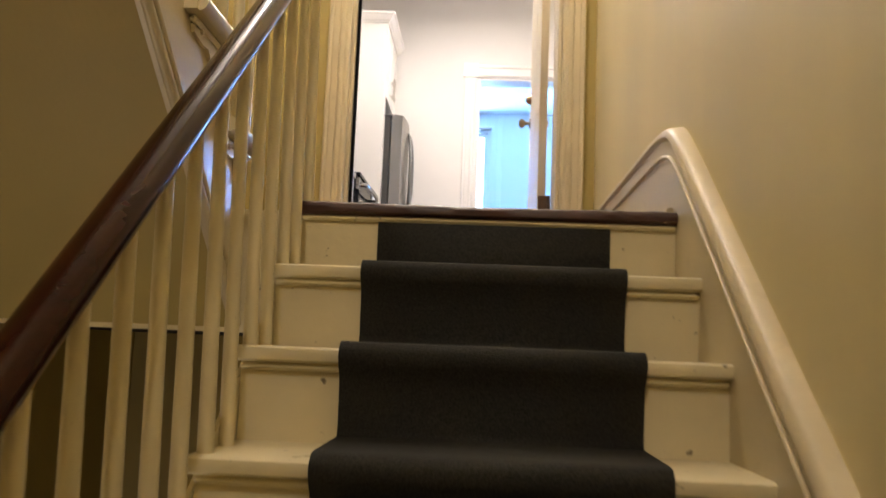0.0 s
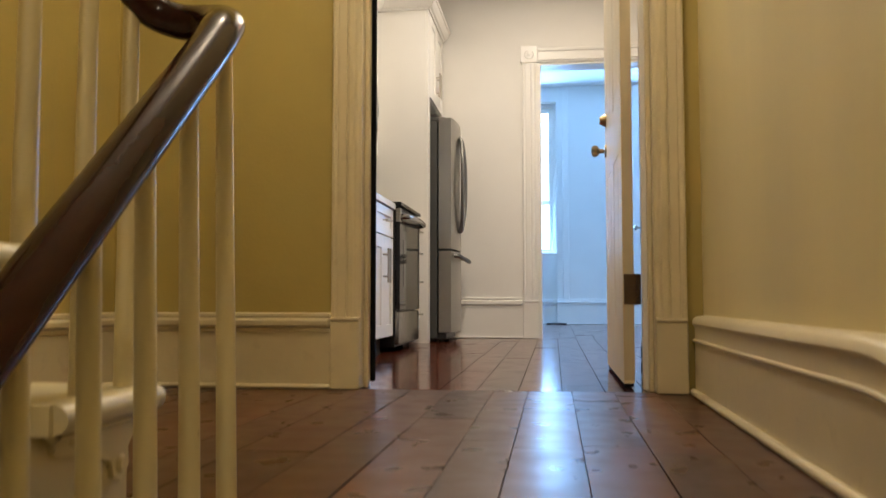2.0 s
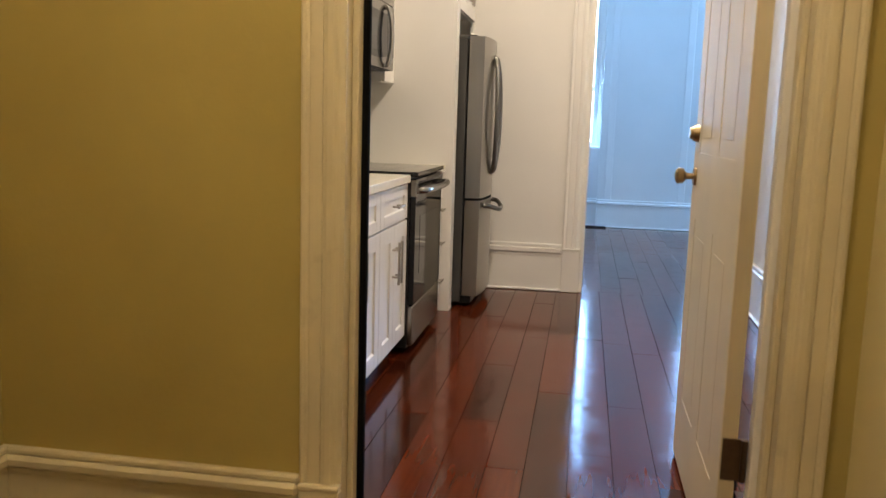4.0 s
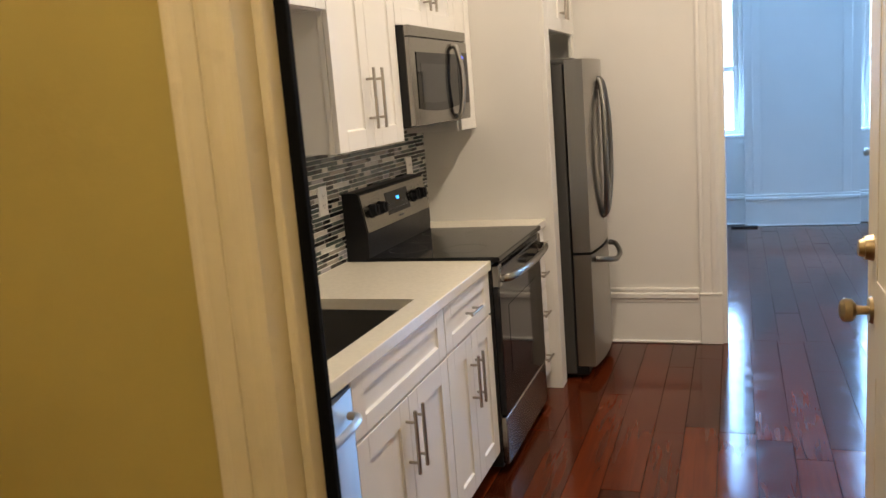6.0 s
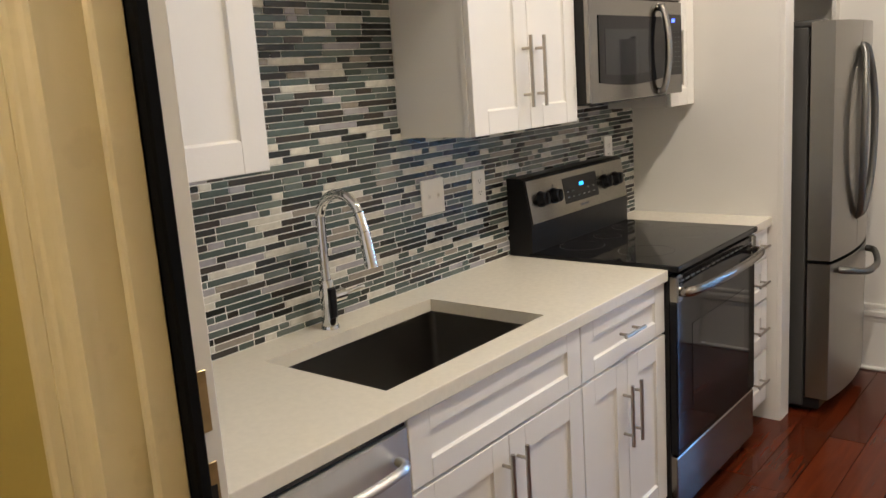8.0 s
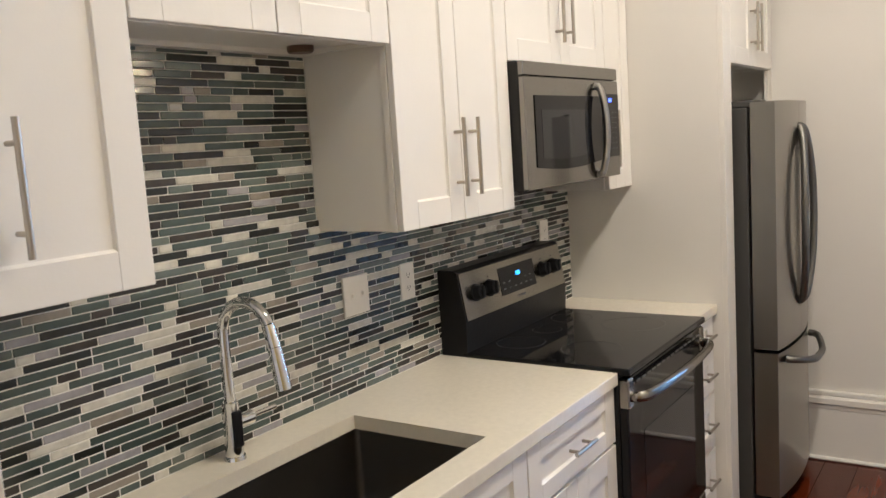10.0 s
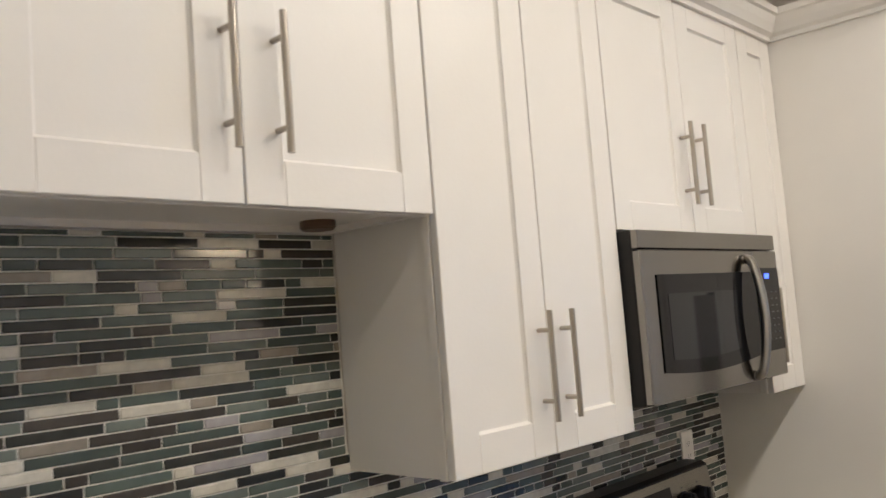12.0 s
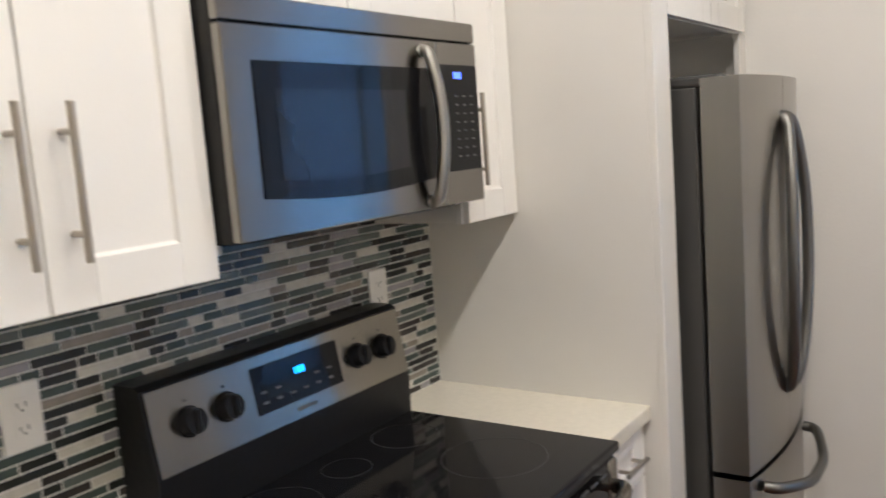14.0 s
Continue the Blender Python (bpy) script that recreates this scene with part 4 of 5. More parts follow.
FX, FY = 0.062, 6.765
tap = thing("kitchen_faucet", (FX, FY, CT), "chrome pull-down kitchen faucet with a high arc", "faucet")
bm = bmesh.new()
rod(bm, (FX, FY, CT), (FX, FY, CT + 0.008), 0.027, 20, 0.025)
rod(bm, (FX, FY, CT + 0.008), (FX, FY, CT + 0.14), 0.022, 20, 0.020)
part(tap, "base", bm, CHROME, smooth=True)
arc = [(FX, FY, CT + 0.13), (FX, FY, CT + 0.285)] + [(FX + 0.078 - 0.078 * math.cos(a), FY, CT + 0.305 + 0.078 * math.sin(a)) for a in (0.35, 0.8, 1.25, 1.57, 1.95, 2.4, 2.75)]
end = Vector(arc[-1])
bm = bmesh.new()
sweep(bm, smooth_path(arc, 5), circle(0.0135, 14), up=(0, 1, 0))
part(tap, "spout", bm, CHROME, smooth=True)
bm = bmesh.new()
rod(bm, end, end + Vector((0.014, 0, -0.05)), 0.0145, 16, 0.016)
rod(bm, end + Vector((0.014, 0, -0.05)), end + Vector((0.032, 0, -0.145)), 0.016, 16, 0.0185)
part(tap, "spray_head", bm, CHROME, smooth=True)
bm = bmesh.new()
rod(bm, (FX, FY + 0.016, CT + 0.085), (FX, FY + 0.062, CT + 0.085), 0.0165, 16, 0.0175)
rod(bm, (FX, FY + 0.05, CT + 0.085), (FX + 0.02, FY + 0.125, CT + 0.094), 0.006, 10, 0.007)
part(tap, "lever", bm, CHROME, smooth=True)
bm = boxes(((FX + 0.012, FY - 0.014, CT + 0.03), (FX + 0.024, FY + 0.014, CT + 0.12), 0.005, 2))
part(tap, "grip", bm, BLACK_PLASTIC, "dark inset on the faucet body")

# ---- dishwasher ----
dw = thing("dishwasher", (0.3, 6.15, 0.0), "stainless steel dishwasher under the counter", "dishwasher")
part(dw, "body", boxes(((0.02, 5.848, 0.10), (BF, 6.448, 0.872))), DARK_METAL)
bm = bmesh.new()
n = 12
face = [(0.618 + 0.018 * (1 - (2 * i / n - 1) ** 2), 5.850 + 0.596 * i / n) for i in range(n + 1)]
prism(bm, [(BF, 5.850)] + face + [(BF, 6.446)], "z", 0.11, 0.858)
part(dw, "door", bm, BRIGHT_STEEL, smooth=True)
part(dw, "control_edge", boxes(((BF, 5.851, 0.860), (0.616, 6.445, 0.873), 0.002)), BLACK_PLASTIC, "black control strip along the top")
bm = bmesh.new()
sweep(bm, smooth_path([(0.630, 5.90, 0.80), (0.668, 5.93, 0.80), (0.676, 6.15, 0.80), (0.668, 6.37, 0.80), (0.630, 6.40, 0.80)], 6), circle(0.011, 12))
part(dw, "handle", bm, BRIGHT_STEEL, smooth=True)
part(dw, "toe_kick", boxes(((0.05, 5.848, 0.0), (0.54, 6.448, 0.10))), DARK_METAL)
solid("end_panel", boxes(((-0.004, 5.828, 0.0), (0.61, 5.846, BT), 0.001)), PANEL, "white cabinet end panel beside the dishwasher", "cabinet panel")

# ---- range ----
RY0, RY1 = 7.757, 8.520
rng = thing("range", (0.33, 8.14, 0.0), "stainless and black electric range with a glass cooktop", "range")
part(rng, "body", boxes(((0.02, RY0, 0.03), (0.625, RY1, 0.905), 0.003)), DARK_METAL)
part(rng, "cooktop", boxes(((0.085, RY0 - 0.003, 0.905), (0.665, RY1 + 0.001, 0.928), 0.006, 3)), BLACK_GLASS, "black ceramic glass cooktop")
bm = bmesh.new()
for x, y, r in ((0.46, 8.33, 0.115), (0.46, 7.95, 0.10), (0.20, 7.95, 0.085), (0.20, 8.15, 0.055), (0.20, 8.36, 0.08)):
    for rr in (r,):
        bmesh.ops.create_cone(bm, cap_ends=False, segments=48, radius1=rr, radius2=rr - 0.0016, depth=0.0003, matrix=Matrix.Translation((x, y, 0.9284)))
part(rng, "burner_ring", bm, RING_PRINT)
part(rng, "oven_door", boxes(((0.625, RY0 + 0.004, 0.255), (0.655, RY1 - 0.004, 0.895), 0.004)), BLACK_GLASS, "black glass oven door")
part(rng, "door_window", boxes(((0.655, RY0 + 0.13, 0.40), (0.6565, RY1 - 0.13, 0.70))), GREEN_BLACK)
for y in (RY0 + 0.003, RY1 - 0.045):
    part(rng, "door_trim", boxes(((0.626, y, 0.80), (0.660, y + 0.042, 0.893), 0.005)), STEEL)
bm = bmesh.new()
for i in range(16):
    y = RY0 + 0.03 + i * 0.046
    box(bm, (0.654, y, 0.868), (0.6575, y + 0.03, 0.873))
part(rng, "vent_slot", bm, GREY_PRINT)
bm = bmesh.new()
sweep(bm, smooth_path([(0.655, RY0 + 0.03, 0.835), (0.695, RY0 + 0.05, 0.838), (0.712, 7.95, 0.838), (0.718, 8.14, 0.838), (0.712, 8.33, 0.838), (0.695, RY1 - 0.05, 0.838), (0.655, RY1 - 0.03, 0.835)], 6),
      circle(0.014, 12, 1.0, 1.2))
part(rng, "handle", bm, STEEL, "curved stainless oven handle", smooth=True)
part(rng, "drawer", boxes(((0.625, RY0 + 0.003, 0.045), (0.652, RY1 - 0.003, 0.248), 0.004)), STEEL, "stainless storage drawer")
# backguard: leaning steel face between black ends
bm = bmesh.new()
prism(bm, [(0.0, 0.905), (0.10, 0.905), (0.103, 1.03), (0.075, 1.196), (0.060, 1.204), (0.0, 1.204)], "y", RY0, RY1)
part(rng, "backguard", bm, BLACK_PLASTIC, "black range backguard")


def guard(u, v, y):
    """A place on the leaning control face: v from 0 at its foot to 1 at its top, u out from it."""
    foot, head = Vector((0.1035, y, 1.035)), Vector((0.0765, y, 1.192))
    n = Vector((head.z - foot.z, 0, foot.x - head.x)).normalized()
    return foot + (head - foot) * v + n * u


def guard_plate(y0, y1, v0, v1, u0, u1):
    bm = bmesh.new()
    vs = [[bm.verts.new(guard(u, v, y)) for y, v in ((y0, v0), (y1, v0), (y1, v1), (y0, v1))] for u in (u0, u1)]
    for j in range(4):
        bm.faces.new((vs[0][j], vs[0][(j + 1) % 4], vs[1][(j + 1) % 4], vs[1][j]))
    bm.faces.new(vs[0]), bm.faces.new(vs[1])
    return bm


part(rng, "control_face", guard_plate(RY0 + 0.006, RY1 - 0.006, 0.0, 1.0, -0.001, 0.003), STEEL, "brushed steel control face")
part(rng, "display", guard_plate(8.012, 8.275, 0.24, 0.86, 0.003, 0.0045), BLACK_GLASS, "black range display")
for i, (y, w) in enumerate(((8.132, 0.004), (8.142, 0.008), (8.154, 0.008))):
    part(rng, "clock_digit", guard_plate(y, y + w, 0.60, 0.69, 0.0046, 0.005), CLOCK, "blue glowing clock digits")
for row in (0.36, 0.5):
    for c in range(6):
        if not (0.45 < row and 1 < c < 4):
            part(rng, "display_mark", guard_plate(8.03 + c * 0.04, 8.045 + c * 0.04, row, row + 0.03, 0.0046, 0.005), GREY_PRINT)
part(rng, "name_bar", guard_plate(8.12, 8.18, 0.10, 0.15, 0.003, 0.0036), GREY_PRINT)
for y in (7.845, 7.938, 8.340, 8.432):
    bm = bmesh.new()
    c0, c1 = guard(0.003, 0.52, y), guard(0.030, 0.52, y)
    rod(bm, c0, guard(0.008, 0.52, y), 0.031, 24, 0.030)
    rod(bm, guard(0.008, 0.52, y), c1, 0.027, 24, 0.024)
    m = guard(0.033, 0.52, y)
    box(bm, m - Vector((0.006, 0.006, 0.022)), m + Vector((0.006, 0.006, 0.022)), 0.003)
    part(rng, "control_knob", bm, BLACK_PLASTIC, "black control knob", smooth=True)
    part(rng, "knob_mark", guard_plate(y - 0.004, y + 0.004, 0.76, 0.79, 0.003, 0.0035), GREY_PRINT)
    part(rng, "knob_mark", guard_plate(y + 0.03, y + 0.036, 0.6, 0.63, 0.003, 0.0035), GREY_PRINT)

# ---- microwave ----
MY0, MY1, MZ0, MZ1, MX = 7.794, 8.556, 1.460, 1.864, 0.343
mw = thing("microwave", (0.17, 8.18, MZ0), "stainless over-the-range microwave with a black window", "microwave")
part(mw, "body", boxes(((0.0, MY0, MZ0), (0.322, MY1, MZ1), 0.003)), DARK_METAL, "black microwave body")
part(mw, "vent_strip", boxes(((0.322, MY0 + 0.001, MZ1 - 0.044), (MX - 0.002, MY1 - 0.001, MZ1 - 0.001), 0.002)), MICRO_STEEL)
part(mw, "door", boxes(((0.322, MY0 + 0.001, MZ0 + 0.002), (MX, 8.395, MZ1 - 0.047), 0.003)), MICRO_STEEL, "brushed steel microwave door")
part(mw, "control_panel", boxes(((0.322, 8.397, MZ0 + 0.002), (MX, MY1 - 0.001, MZ1 - 0.047), 0.003)), MICRO_STEEL)


def lens_shape(y0, y1, z0, z1, sag):
    pts = [(y0, z1), (y1, z1), (y1, z0)]
    pts += [(y1 + (y0 - y1) * i / 10, z0 - sag * math.sin(math.pi * i / 10)) for i in range(1, 10)]
    return pts + [(y0, z0)]


bm = bmesh.new()
prism(bm, lens_shape(7.857, 8.388, 1.530, 1.758, 0.016), "x", MX - 0.002, MX + 0.003)
part(mw, "window_frame", bm, BLACK_GLASS, "black glass microwave window")
bm = bmesh.new()
prism(bm, lens_shape(7.90, 8.265, 1.557, 1.712, 0.008), "x", MX + 0.003, MX + 0.0038)
part(mw, "window", bm, GREEN_BLACK)
part(mw, "keypad", boxes(((MX - 0.002, 8.398, 1.535), (MX + 0.003, 8.548, 1.768), 0.001)), BLACK_GLASS, "black keypad")
part(mw, "clock", boxes(((MX + 0.003, 8.452, 1.738), (MX + 0.0036, 8.482, 1.752))), CLOCK2, "violet blue glowing clock")
bm = bmesh.new()
for r in range(8):
    for c in range(3):
        box(bm, (MX + 0.003, 8.452 + c * 0.03, 1.565 + r * 0.019), (MX + 0.0034, 8.464 + c * 0.03, 1.5685 + r * 0.019))
part(mw, "key_print", bm, RING_PRINT, kind="stuff")
hp = smooth_path([(MX, 8.338, 1.794), (MX + 0.020, 8.338, 1.785), (MX + 0.035, 8.342, 1.715), (MX + 0.040, 8.344, 1.635), (MX + 0.035, 8.342, 1.555), (MX + 0.020, 8.338, 1.486), (MX, 8.338, 1.477)], 6)
bm = bmesh.new()
sweep(bm, hp, circle(0.013, 14, 1.15, 0.9), up=(1, 0, 0))
part(mw, "handle", bm, STEEL_V, "curved steel handle", smooth=True)
part(mw, "filter_grille", boxes(((0.04, 7.86, MZ0 - 0.006), (0.30, 8.50, MZ0 + 0.001), 0.002)), BLACK_PLASTIC)

# ---- refrigerator ----
GY0, GY1, GT = 8.952, 9.585, 1.708
fr = thing("refrigerator", (0.4, 9.27, 0.0), "stainless french door refrigerator with a freezer drawer", "refrigerator")
part(fr, "cabinet_body", boxes(((0.03, GY0 + 0.002, 0.03), (0.722, GY1 - 0.002, GT - 0.02), 0.004)), GREY_SIDE, "grey refrigerator side")
part(fr, "hinge_cover", boxes(((0.64, GY0 + 0.004, GT - 0.02), (0.78, GY0 + 0.09, GT + 0.008), 0.008, 2)), GREY_SIDE)


def bowed(bm, y0, y1, z0, z1, xb, c0, c1, bow):
    """A door whose face bows outward across the whole width c0..c1."""
    n = 10
    ring = [(xb, y0)] + [(0.828 + bow * (1 - ((y0 + (y1 - y0) * i / n) * 2 - c0 - c1) ** 2 / (c1 - c0) ** 2), y0 + (y1 - y0) * i / n) for i in range(n + 1)] + [(xb, y1)]
    prism(bm, ring, "z", z0, z1)


mid = (GY0 + GY1) / 2
for a, b in ((GY0, mid - 0.002), (mid + 0.002, GY1)):
    bm = bmesh.new()
    bowed(bm, a, b, 0.705, GT, 0.734, GY0, GY1, 0.03)
    bmesh.ops.bevel(bm, geom=[e for e in bm.edges if e.calc_face_angle(0) > 0.7], offset=0.009, segments=3, profile=0.5, affect="EDGES")
    part(fr, "door", bm, STEEL_V, smooth=True)
bm = bmesh.new()
bowed(bm, GY0, GY1, 0.075, 0.69, 0.734, GY0, GY1, 0.03)
bmesh.ops.bevel(bm, geom=[e for e in bm.edges if e.calc_face_angle(0) > 0.7], offset=0.009, segments=3, profile=0.5, affect="EDGES")
part(fr, "freezer_drawer", bm, STEEL_V, smooth=True)
part(fr, "kick_grille", boxes(((0.10, GY0 + 0.01, 0.02), (0.79, GY1 - 0.01, 0.07), 0.004)), BLACK_PLASTIC)
for s in (-1, 1):
    c = mid + s * 0.022
    pts = [(0.852, c, 1.605), (0.876, c + s * 0.012, 1.575), (0.892, c + s * 0.056, 1.42), (0.896, c + s * 0.072, 1.23), (0.892, c + s * 0.056, 1.04), (0.876, c + s * 0.012, 0.885), (0.852, c, 0.855)]
    bm = bmesh.new()
    sweep(bm, smooth_path(pts, 7), circle(0.014, 14, 1.0, 1.1), up=(1, 0, 0))
    part(fr, "handle", bm, HANDLE_STEEL, "curved steel refrigerator handle", smooth=True)
bm = bmesh.new()
sweep(bm, smooth_path([(0.845, GY0 + 0.07, 0.655), (0.885, GY0 + 0.09, 0.650), (0.925, mid - 0.1, 0.625), (0.930, mid, 0.620), (0.925, mid + 0.1, 0.625), (0.885, GY1 - 0.09, 0.650), (0.845, GY1 - 0.07, 0.655)], 7),
      circle(0.014, 14, 1.0, 1.1))
part(fr, "handle", bm, HANDLE_STEEL, smooth=True)
for y in (GY0 + 0.06, GY1 - 0.06):
    bm = bmesh.new()
    rod(bm, (0.72, y, 0.0), (0.72, y, 0.035), 0.02, 12)
    part(fr, "foot", bm, BLACK_PLASTIC)


# ---- wall plates ----
def wall_plate(name, label, y, z, w, kind):
    p = thing(name, (0.0, y, z), label, "wall plate")
    part(p, "plate", boxes(((-0.002, y - w / 2, z - 0.058), (0.006, y + w / 2, z + 0.058), 0.003, 2)), PLASTIC)
    if kind == "switch":
        for o in (-0.023, 0.023):
            part(p, "toggle", boxes(((0.006, y + o - 0.005, z - 0.012), (0.008, y + o + 0.005, z + 0.012), 0.001), ((0.007, y + o - 0.004, z - 0.004), (0.016, y + o + 0.004, z + 0.008), 0.002)), PLASTIC)
    else:
        for o in (-0.02, 0.02):
            part(p, "socket", boxes(((0.006, y - 0.016, z + o - 0.014), (0.0075, y + 0.016, z + o + 0.014), 0.002)), PLASTIC)
            part(p, "slot", boxes(((0.0073, y - 0.008, z + o - 0.003), (0.0078, y - 0.006, z + o + 0.006)), ((0.0073, y + 0.006, z + o - 0.003), (0.0078, y + 0.008, z + o + 0.006)),
                                  ((0.0073, y - 0.002, z + o - 0.010), (0.0078, y + 0.002, z + o - 0.006))), DARK_METAL)
    return p


wall_plate("light_switch", "white double light switch on the mosaic", 7.325, 1.203, 0.115, "switch")
wall_plate("wall_outlet", "white duplex wall outlet on the mosaic", 7.582, 1.20, 0.072, "socket")
wall_plate("wall_outlet", "white duplex wall outlet above the range", 8.548, 1.228, 0.072, "socket")

# ---- lamps ----
def dome(name, at, r, label):
    l = thing(name, at, label, "ceiling lamp")
    bm = bmesh.new()
    rod(bm, (at[0], at[1], at[2] - 0.02), at, r * 1.08, 32)
    part(l, "base", bm, NICKEL)
    bm = bmesh.new()
    bmesh.ops.create_uvsphere(bm, u_segments=24, v_segments=12, radius=r, matrix=Matrix.Translation((at[0], at[1], at[2] - 0.02)) @ Matrix.Diagonal((1, 1, 0.35, 1)))
    bmesh.ops.delete(bm, geom=[v for v in bm.verts if v.co.z > at[2] - 0.019], context="VERTS")
    part(l, "shade", bm, LAMPGLOW, "glowing opal glass shade", smooth=True)




def ceiling_bar(x, ys, z):
    """A bar under the ceiling with short open heads, each with a glowing bulb in its mouth."""
    c = thing("ceiling_lamp", (x, sum(ys) / len(ys), z), "brushed nickel ceiling bar with four lit bulbs", "ceiling lamp")
    part(c, "bar", boxes(((x - 0.03, ys[0] - 0.12, z - 0.028), (x + 0.03, ys[-1] + 0.12, z), 0.004)), NICKEL)
    for y in ys:
        bm = bmesh.new()
        rod(bm, (x, y, z - 0.06), (x, y, z - 0.028), 0.010, 12)
        rod(bm, (x, y, z - 0.135), (x, y, z - 0.06), 0.045, 24, 0.030)
        part(c, "head", bm, NICKEL, smooth=True)
        bm = bmesh.new()
        bmesh.ops.create_uvsphere(bm, u_segments=16, v_segments=10, radius=0.036, matrix=Matrix.Translation((x, y, z - 0.14)))
        part(c, "bulb", bm, LAMPGLOW, "glowing frosted bulb", smooth=True)


ceiling_bar(1.42, BULBS, TOP)
dome("ceiling_lamp", (1.15, 4.65, TOP), 0.14, "round opal glass ceiling lamp")
def offscreen_wall_lamp(x, y, z, s):
    """An added lamp, out of view, on a wall whose face is at x; s: the way out from the wall."""
    sc = thing("offscreen_wall_lamp", (x, y, z), "added opal glass wall lamp, out of view, for the lower hall fill", "wall lamp")
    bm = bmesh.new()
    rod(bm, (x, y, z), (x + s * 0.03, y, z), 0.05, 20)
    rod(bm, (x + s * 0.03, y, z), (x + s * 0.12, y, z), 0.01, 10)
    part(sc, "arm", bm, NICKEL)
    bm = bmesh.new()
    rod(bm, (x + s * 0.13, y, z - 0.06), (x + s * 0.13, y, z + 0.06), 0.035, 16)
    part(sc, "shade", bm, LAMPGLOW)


# made-up fixture at the lower hall fill, never in view
offscreen_wall_lamp(-0.048, 2.9, -1.75, 1)


def bulb_bar(x, y, z, s):
    """A short wall bar with three bare bulbs on a wall whose face is at x; s: the way out from the wall."""
    sc = thing("offscreen_wall_lamp", (x, y, z), "nickel wall lamp with three small lit bulbs", "wall lamp")
    part(sc, "plate", boxes(((min(x, x + s * 0.025), y - 0.17, z - 0.045), (max(x, x + s * 0.025), y + 0.17, z + 0.045), 0.004)), NICKEL)
    for o in (-0.12, 0.0, 0.12):
        bm = bmesh.new()
        rod(bm, (x + s * 0.025, y + o, z), (x + s * 0.09, y + o, z), 0.014, 14)
        part(sc, "socket", bm, NICKEL, smooth=True)
        bm = bmesh.new()
        bmesh.ops.create_uvsphere(bm, u_segments=14, v_segments=8, radius=0.019, matrix=Matrix.Translation((x + s * 0.108, y + o, z)))
        part(sc, "bulb", bm, BULBGLOW, "small glowing bulb", smooth=True)


bulb_bar(KIT_R - 0.002, 8.45, 2.06, -1)

# ---- small loose things ----
bm = bmesh.new()
loop = [(1.975 + 0.012 * math.sin(a * 0.5), 6.33 + 0.05 * math.cos(a), 0.065 + 0.055 * math.sin(a)) for a in (i * math.pi / 10 for i in range(-5, 30))]
sweep(bm, [(2.05, 6.20, 0.006), (2.0, 6.26, 0.008)] + loop, circle(0.006, 14))
solid("power_cable", bm, BLACK_PLASTIC, "coiled black cable on the floor behind the door", "cable", smooth=True)
bm = bmesh.new()
grid = [[bm.verts.new((1.425 + i * 0.007 + 0.002 * math.sin(j * 2.1), 5.60 + j * 0.006, 0.0016 + 0.004 * abs(math.sin(i * 1.1 + j * 0.7)))) for j in range(4)] for i in range(5)]
for i in range(4):
    for j in range(3):
        bm.faces.new((grid[i][j], grid[i + 1][j], grid[i + 1][j + 1], grid[i][j + 1]))
scrap = solid("paper_scrap", bm, PLASTIC, "small crumpled white paper scrap on the floor", "paper scrap")
th = scrap.modifiers.new("thickness", "SOLIDIFY")
th.thickness = 0.0006

# low dark box for an unidentified dark mark at the foot of the baseboard
solid("dark_floor_strip", boxes(((1.50, 13.69, -0.0005), (1.76, 13.755, 0.018), 0.004)), DARK_METAL, "low dark strip beside the baseboard", "floor vent")

# ---- floors: boards as pieces ----
structure("floor_slab", boxes(((-0.25, HALL_N, -0.10), (2.75, ROOM_S, -0.022)), ((-1.15, ROOM_S, -0.10), (4.75, 14.2, -0.022))), SUBFLOOR, "dark underfloor")


def boards(name, label, x0, x1, y0, y1, mat, wmin, wmax, rnd, gap=0.0008):
    fl = tagged(thing(name, (x0, y0, 0), label, ""), kind="structure")
    x = x0
    count = 0
    while x < x1 - 0.01:
        w = min(rnd.uniform(wmin, wmax), x1 - x)
        if x1 - x - w < 0.05:
            w = x1 - x
        y = y0 - rnd.uniform(0, 1.2)
        while y < y1:
            ln = rnd.uniform(0.6, 2.0)
            a, b = max(y, y0), min(y + ln, y1)
            if b - a > 0.02:
                dz = rnd.uniform(-0.0008, 0.0008)
                bm = boxes(((x + gap, a + gap, -0.022), (x + w - gap, b - gap, dz)))
                cup, mid_x = rnd.uniform(-0.0007, 0.0007), x + w / 2
                for v in bm.verts:
                    if v.co.z > -0.01:
                        v.co.z += cup * (v.co.x - mid_x) / w
                part(fl, "floorboard", bm, mat)
            y += ln
        x += w
    return fl


rnd = random.Random(5)
boards("floor_landing", "worn brown wide floorboards on the landing", 1.09, HALL_R, NOSE + 0.10, 5.66, HALL_BOARD, 0.12, 0.155, rnd, 0.0013)
boards("floor_landing_side", "worn brown wide floorboards beside the stairs", -0.05, 1.09, 3.972, 5.66, HALL_BOARD, 0.12, 0.155, rnd, 0.0013)
boards("floor_kitchen", "glossy red-brown stained wide floorboards", 0.0, KIT_R, 5.66, 9.74, FLOORBOARD, 0.13, 0.16, rnd, 0.0014)
boards("floor_room", "glossy red-brown stained wide floorboards", -0.2, 4.5, 9.74, 14.1, FLOORBOARD, 0.13, 0.175, rnd)


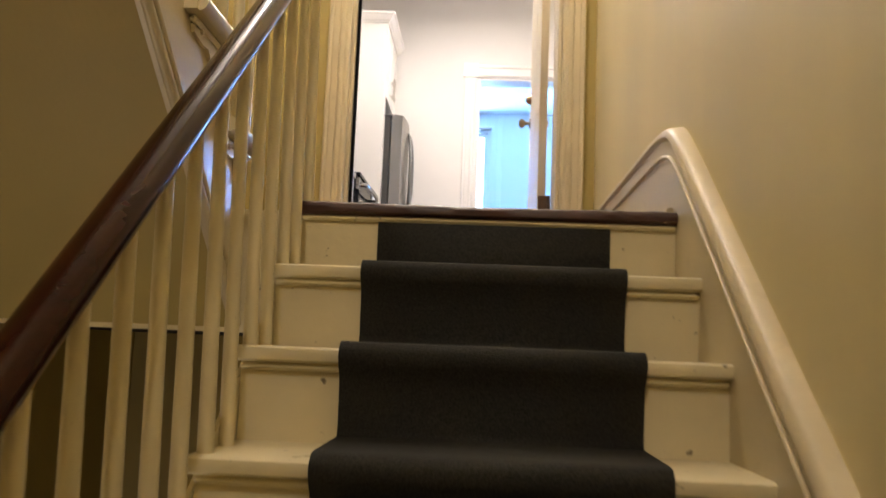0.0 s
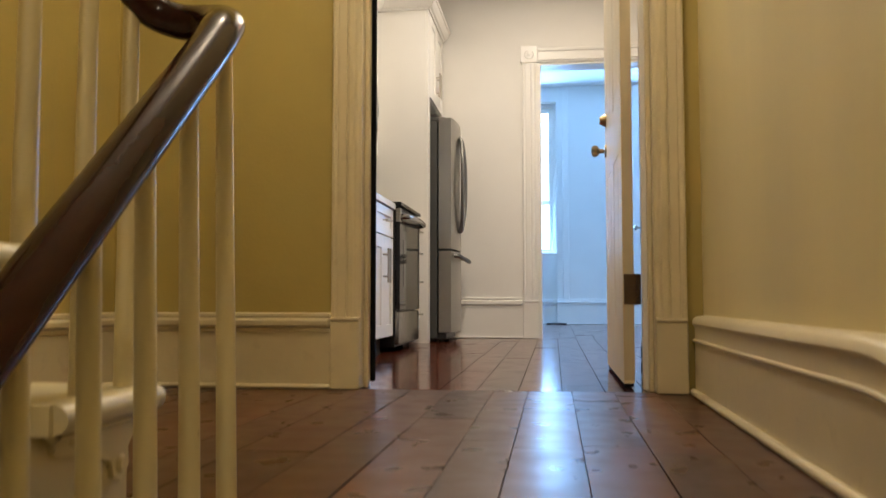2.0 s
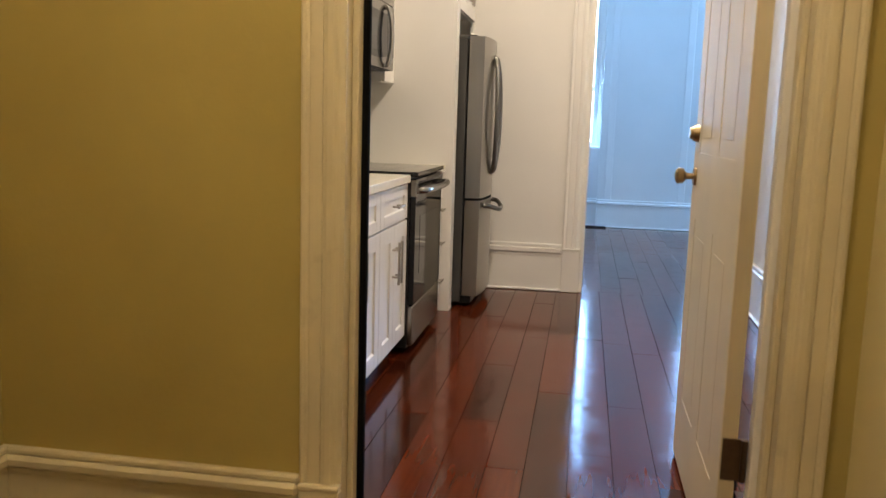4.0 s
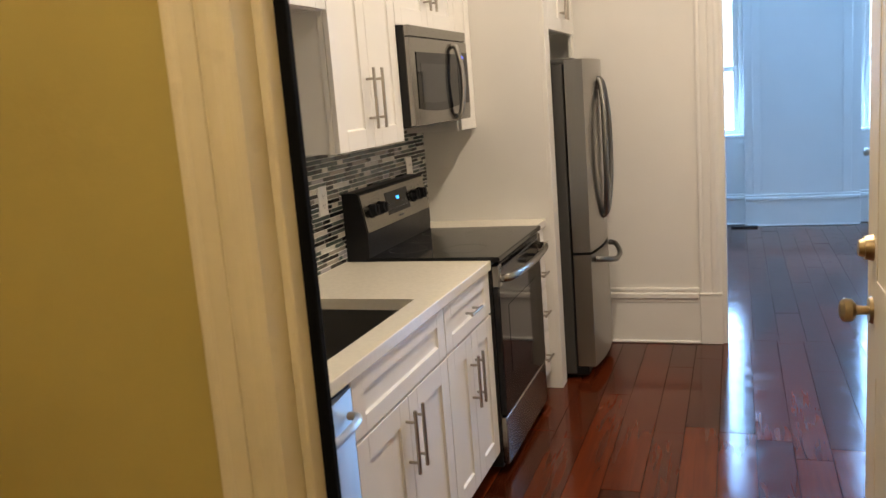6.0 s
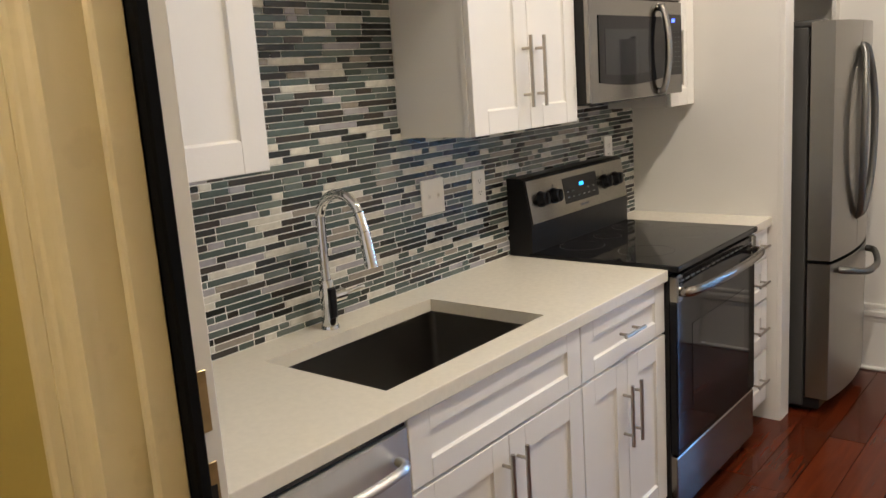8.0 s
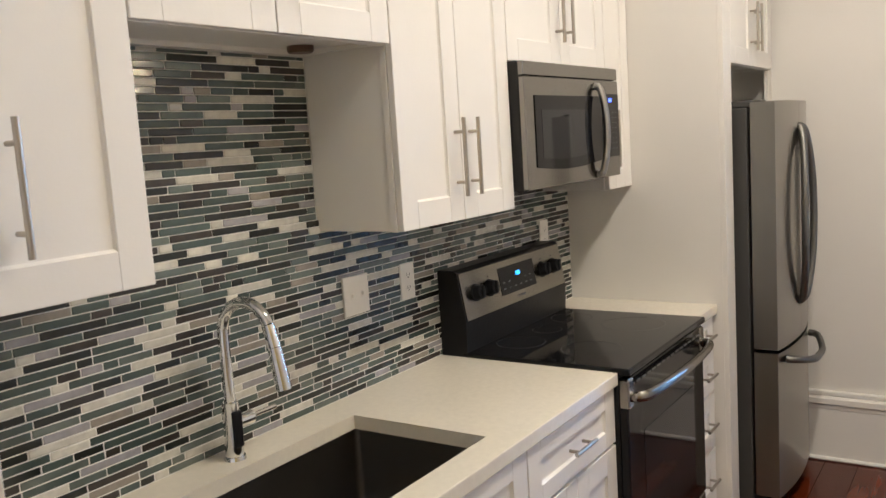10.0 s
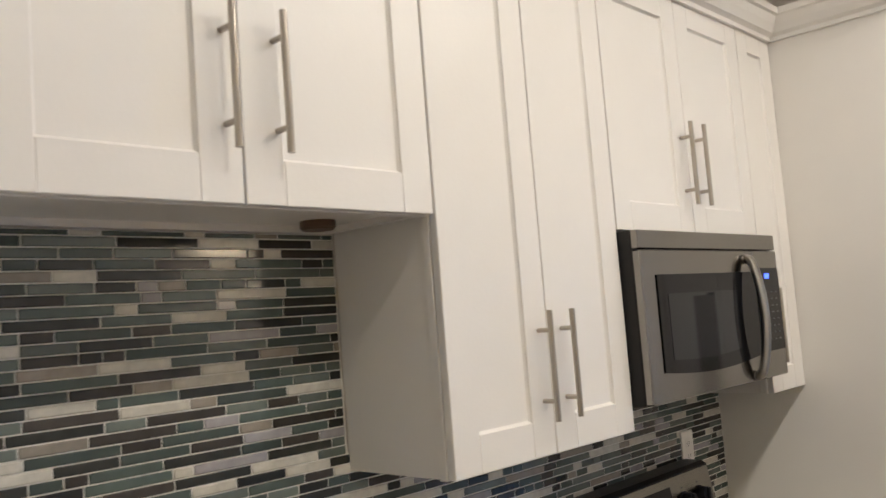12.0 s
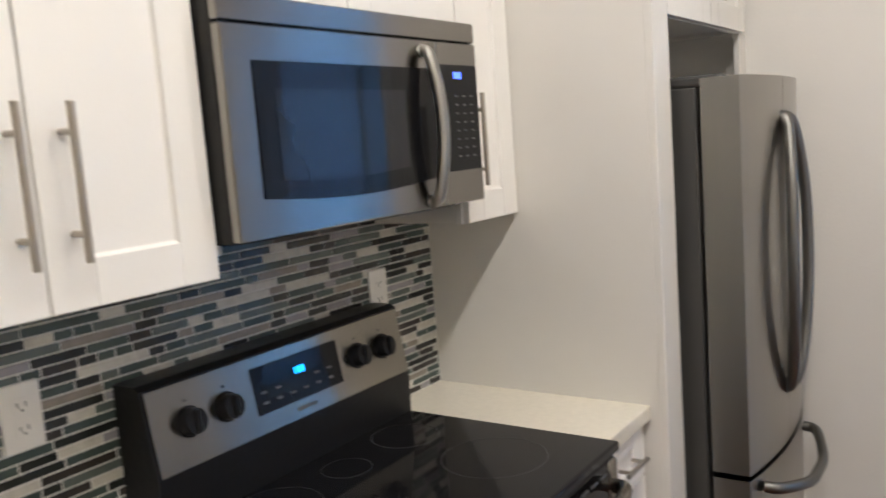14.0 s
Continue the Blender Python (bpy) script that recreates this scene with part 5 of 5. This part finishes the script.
# ---- mosaic backsplash ----
splash = thing("mosaic_backsplash", (0.0, 7.2, CT), "linear mosaic of dark glass and pale stone strips", "backsplash")
splash["kind"] = "structure"
part(splash, "grout", boxes(((-0.0075, 5.794, CT), (-0.0014, 8.803, 1.27)), ((-0.0075, 5.794, 1.27), (-0.0022, 8.803, 1.44)), ((-0.0075, 6.427, 1.44), (-0.0022, 7.19, MB))), GROUT)
rnd = random.Random(11)
PITCH, GAP = 0.0187, 0.0022
weights = [0.20, 0.30, 0.10, 0.08, 0.22, 0.05, 0.05]
shapes = {}
far = bmesh.new()


def tile_geometry(bm, y0, y1, z0, z1, x, slot):
    c, d = 0.0020, 0.0005
    o = [bm.verts.new((-0.003, y, z)) for y, z in ((y0, z0), (y1, z0), (y1, z1), (y0, z1))]
    i = [bm.verts.new((x, y, z)) for y, z in ((y0 + c, z0 + c), (y1 - c, z0 + c), (y1 - c, z1 - c), (y0 + c, z1 - c))]
    w = [bm.verts.new((x - 0.0008, y, z)) for y, z in ((y0 + d, z0 + d), (y1 - d, z0 + d), (y1 - d, z1 - d), (y0 + d, z1 - d))]
    fs = [bm.faces.new(i)]
    for r0, r1 in ((o, w), (w, i)):
        fs += [bm.faces.new((r0[j], r0[(j + 1) % 4], r1[(j + 1) % 4], r1[j])) for j in range(4)]
    for f in fs[1:]:
        f.smooth = True
    for f in fs:
        f.material_index = slot


LENGTHS = (0.038, 0.052, 0.070, 0.088, 0.105, 0.125, 0.150)
single = 0
row = 0
pale_below = []
z = CT + 0.002
while z < MB - 0.004:
    y_from, y_to = (5.794, 8.803) if z < 1.425 else (6.427, 7.188)
    y = y_from + 0.001
    last, pale_row = -1, []
    while y < y_to - 0.004:
        ln = rnd.choice(LENGTHS)
        if row % 3 == 2 and rnd.random() < 0.4:
            ln = 0.150
        full = y + ln <= y_to
        ln = min(ln, y_to - y)
        k = rnd.choices(range(7), weights)[0]
        if k == last:
            k = (k + rnd.randint(1, 6)) % 7
        if k > 3 and any(min(b, y + ln) - max(a, y) > 0.3 * ln for a, b in pale_below) and rnd.random() < 0.7:
            k = rnd.choices(range(4), weights[:4])[0]
        last = k
        if k > 3:
            pale_row.append((y, y + ln))
        h = min(PITCH - GAP, MB - z - 0.001)
        near = z > 1.27 and 6.40 < y < 7.19
        if near and full and single < 300 and ln > 0.02 and h > 0.016:
            key = (ln, k)
            if key not in shapes:
                b = bmesh.new()
                tile_geometry(b, 0, ln - GAP, 0, h, 0.0, 0)
                shapes[key] = mesh_of(b, "tile", TILES[k])
            t = new("tile", shapes[key])
            t.parent = splash
            t.location = Vector((rnd.uniform(-0.0003, 0.0005), y, z)) - BASE[splash.name]
            t.rotation_euler = (0, rnd.gauss(0.008, 0.026), rnd.gauss(0, 0.0035))
            single += 1
        elif ln > 0.006:
            tile_geometry(far, y, y + ln - GAP, z, z + h, rnd.uniform(-0.0006, 0.0006), k)
        y += ln
    z += PITCH
    row += 1
    pale_below = pale_row
part(splash, "tile_field", far, TILES, kind="stuff")
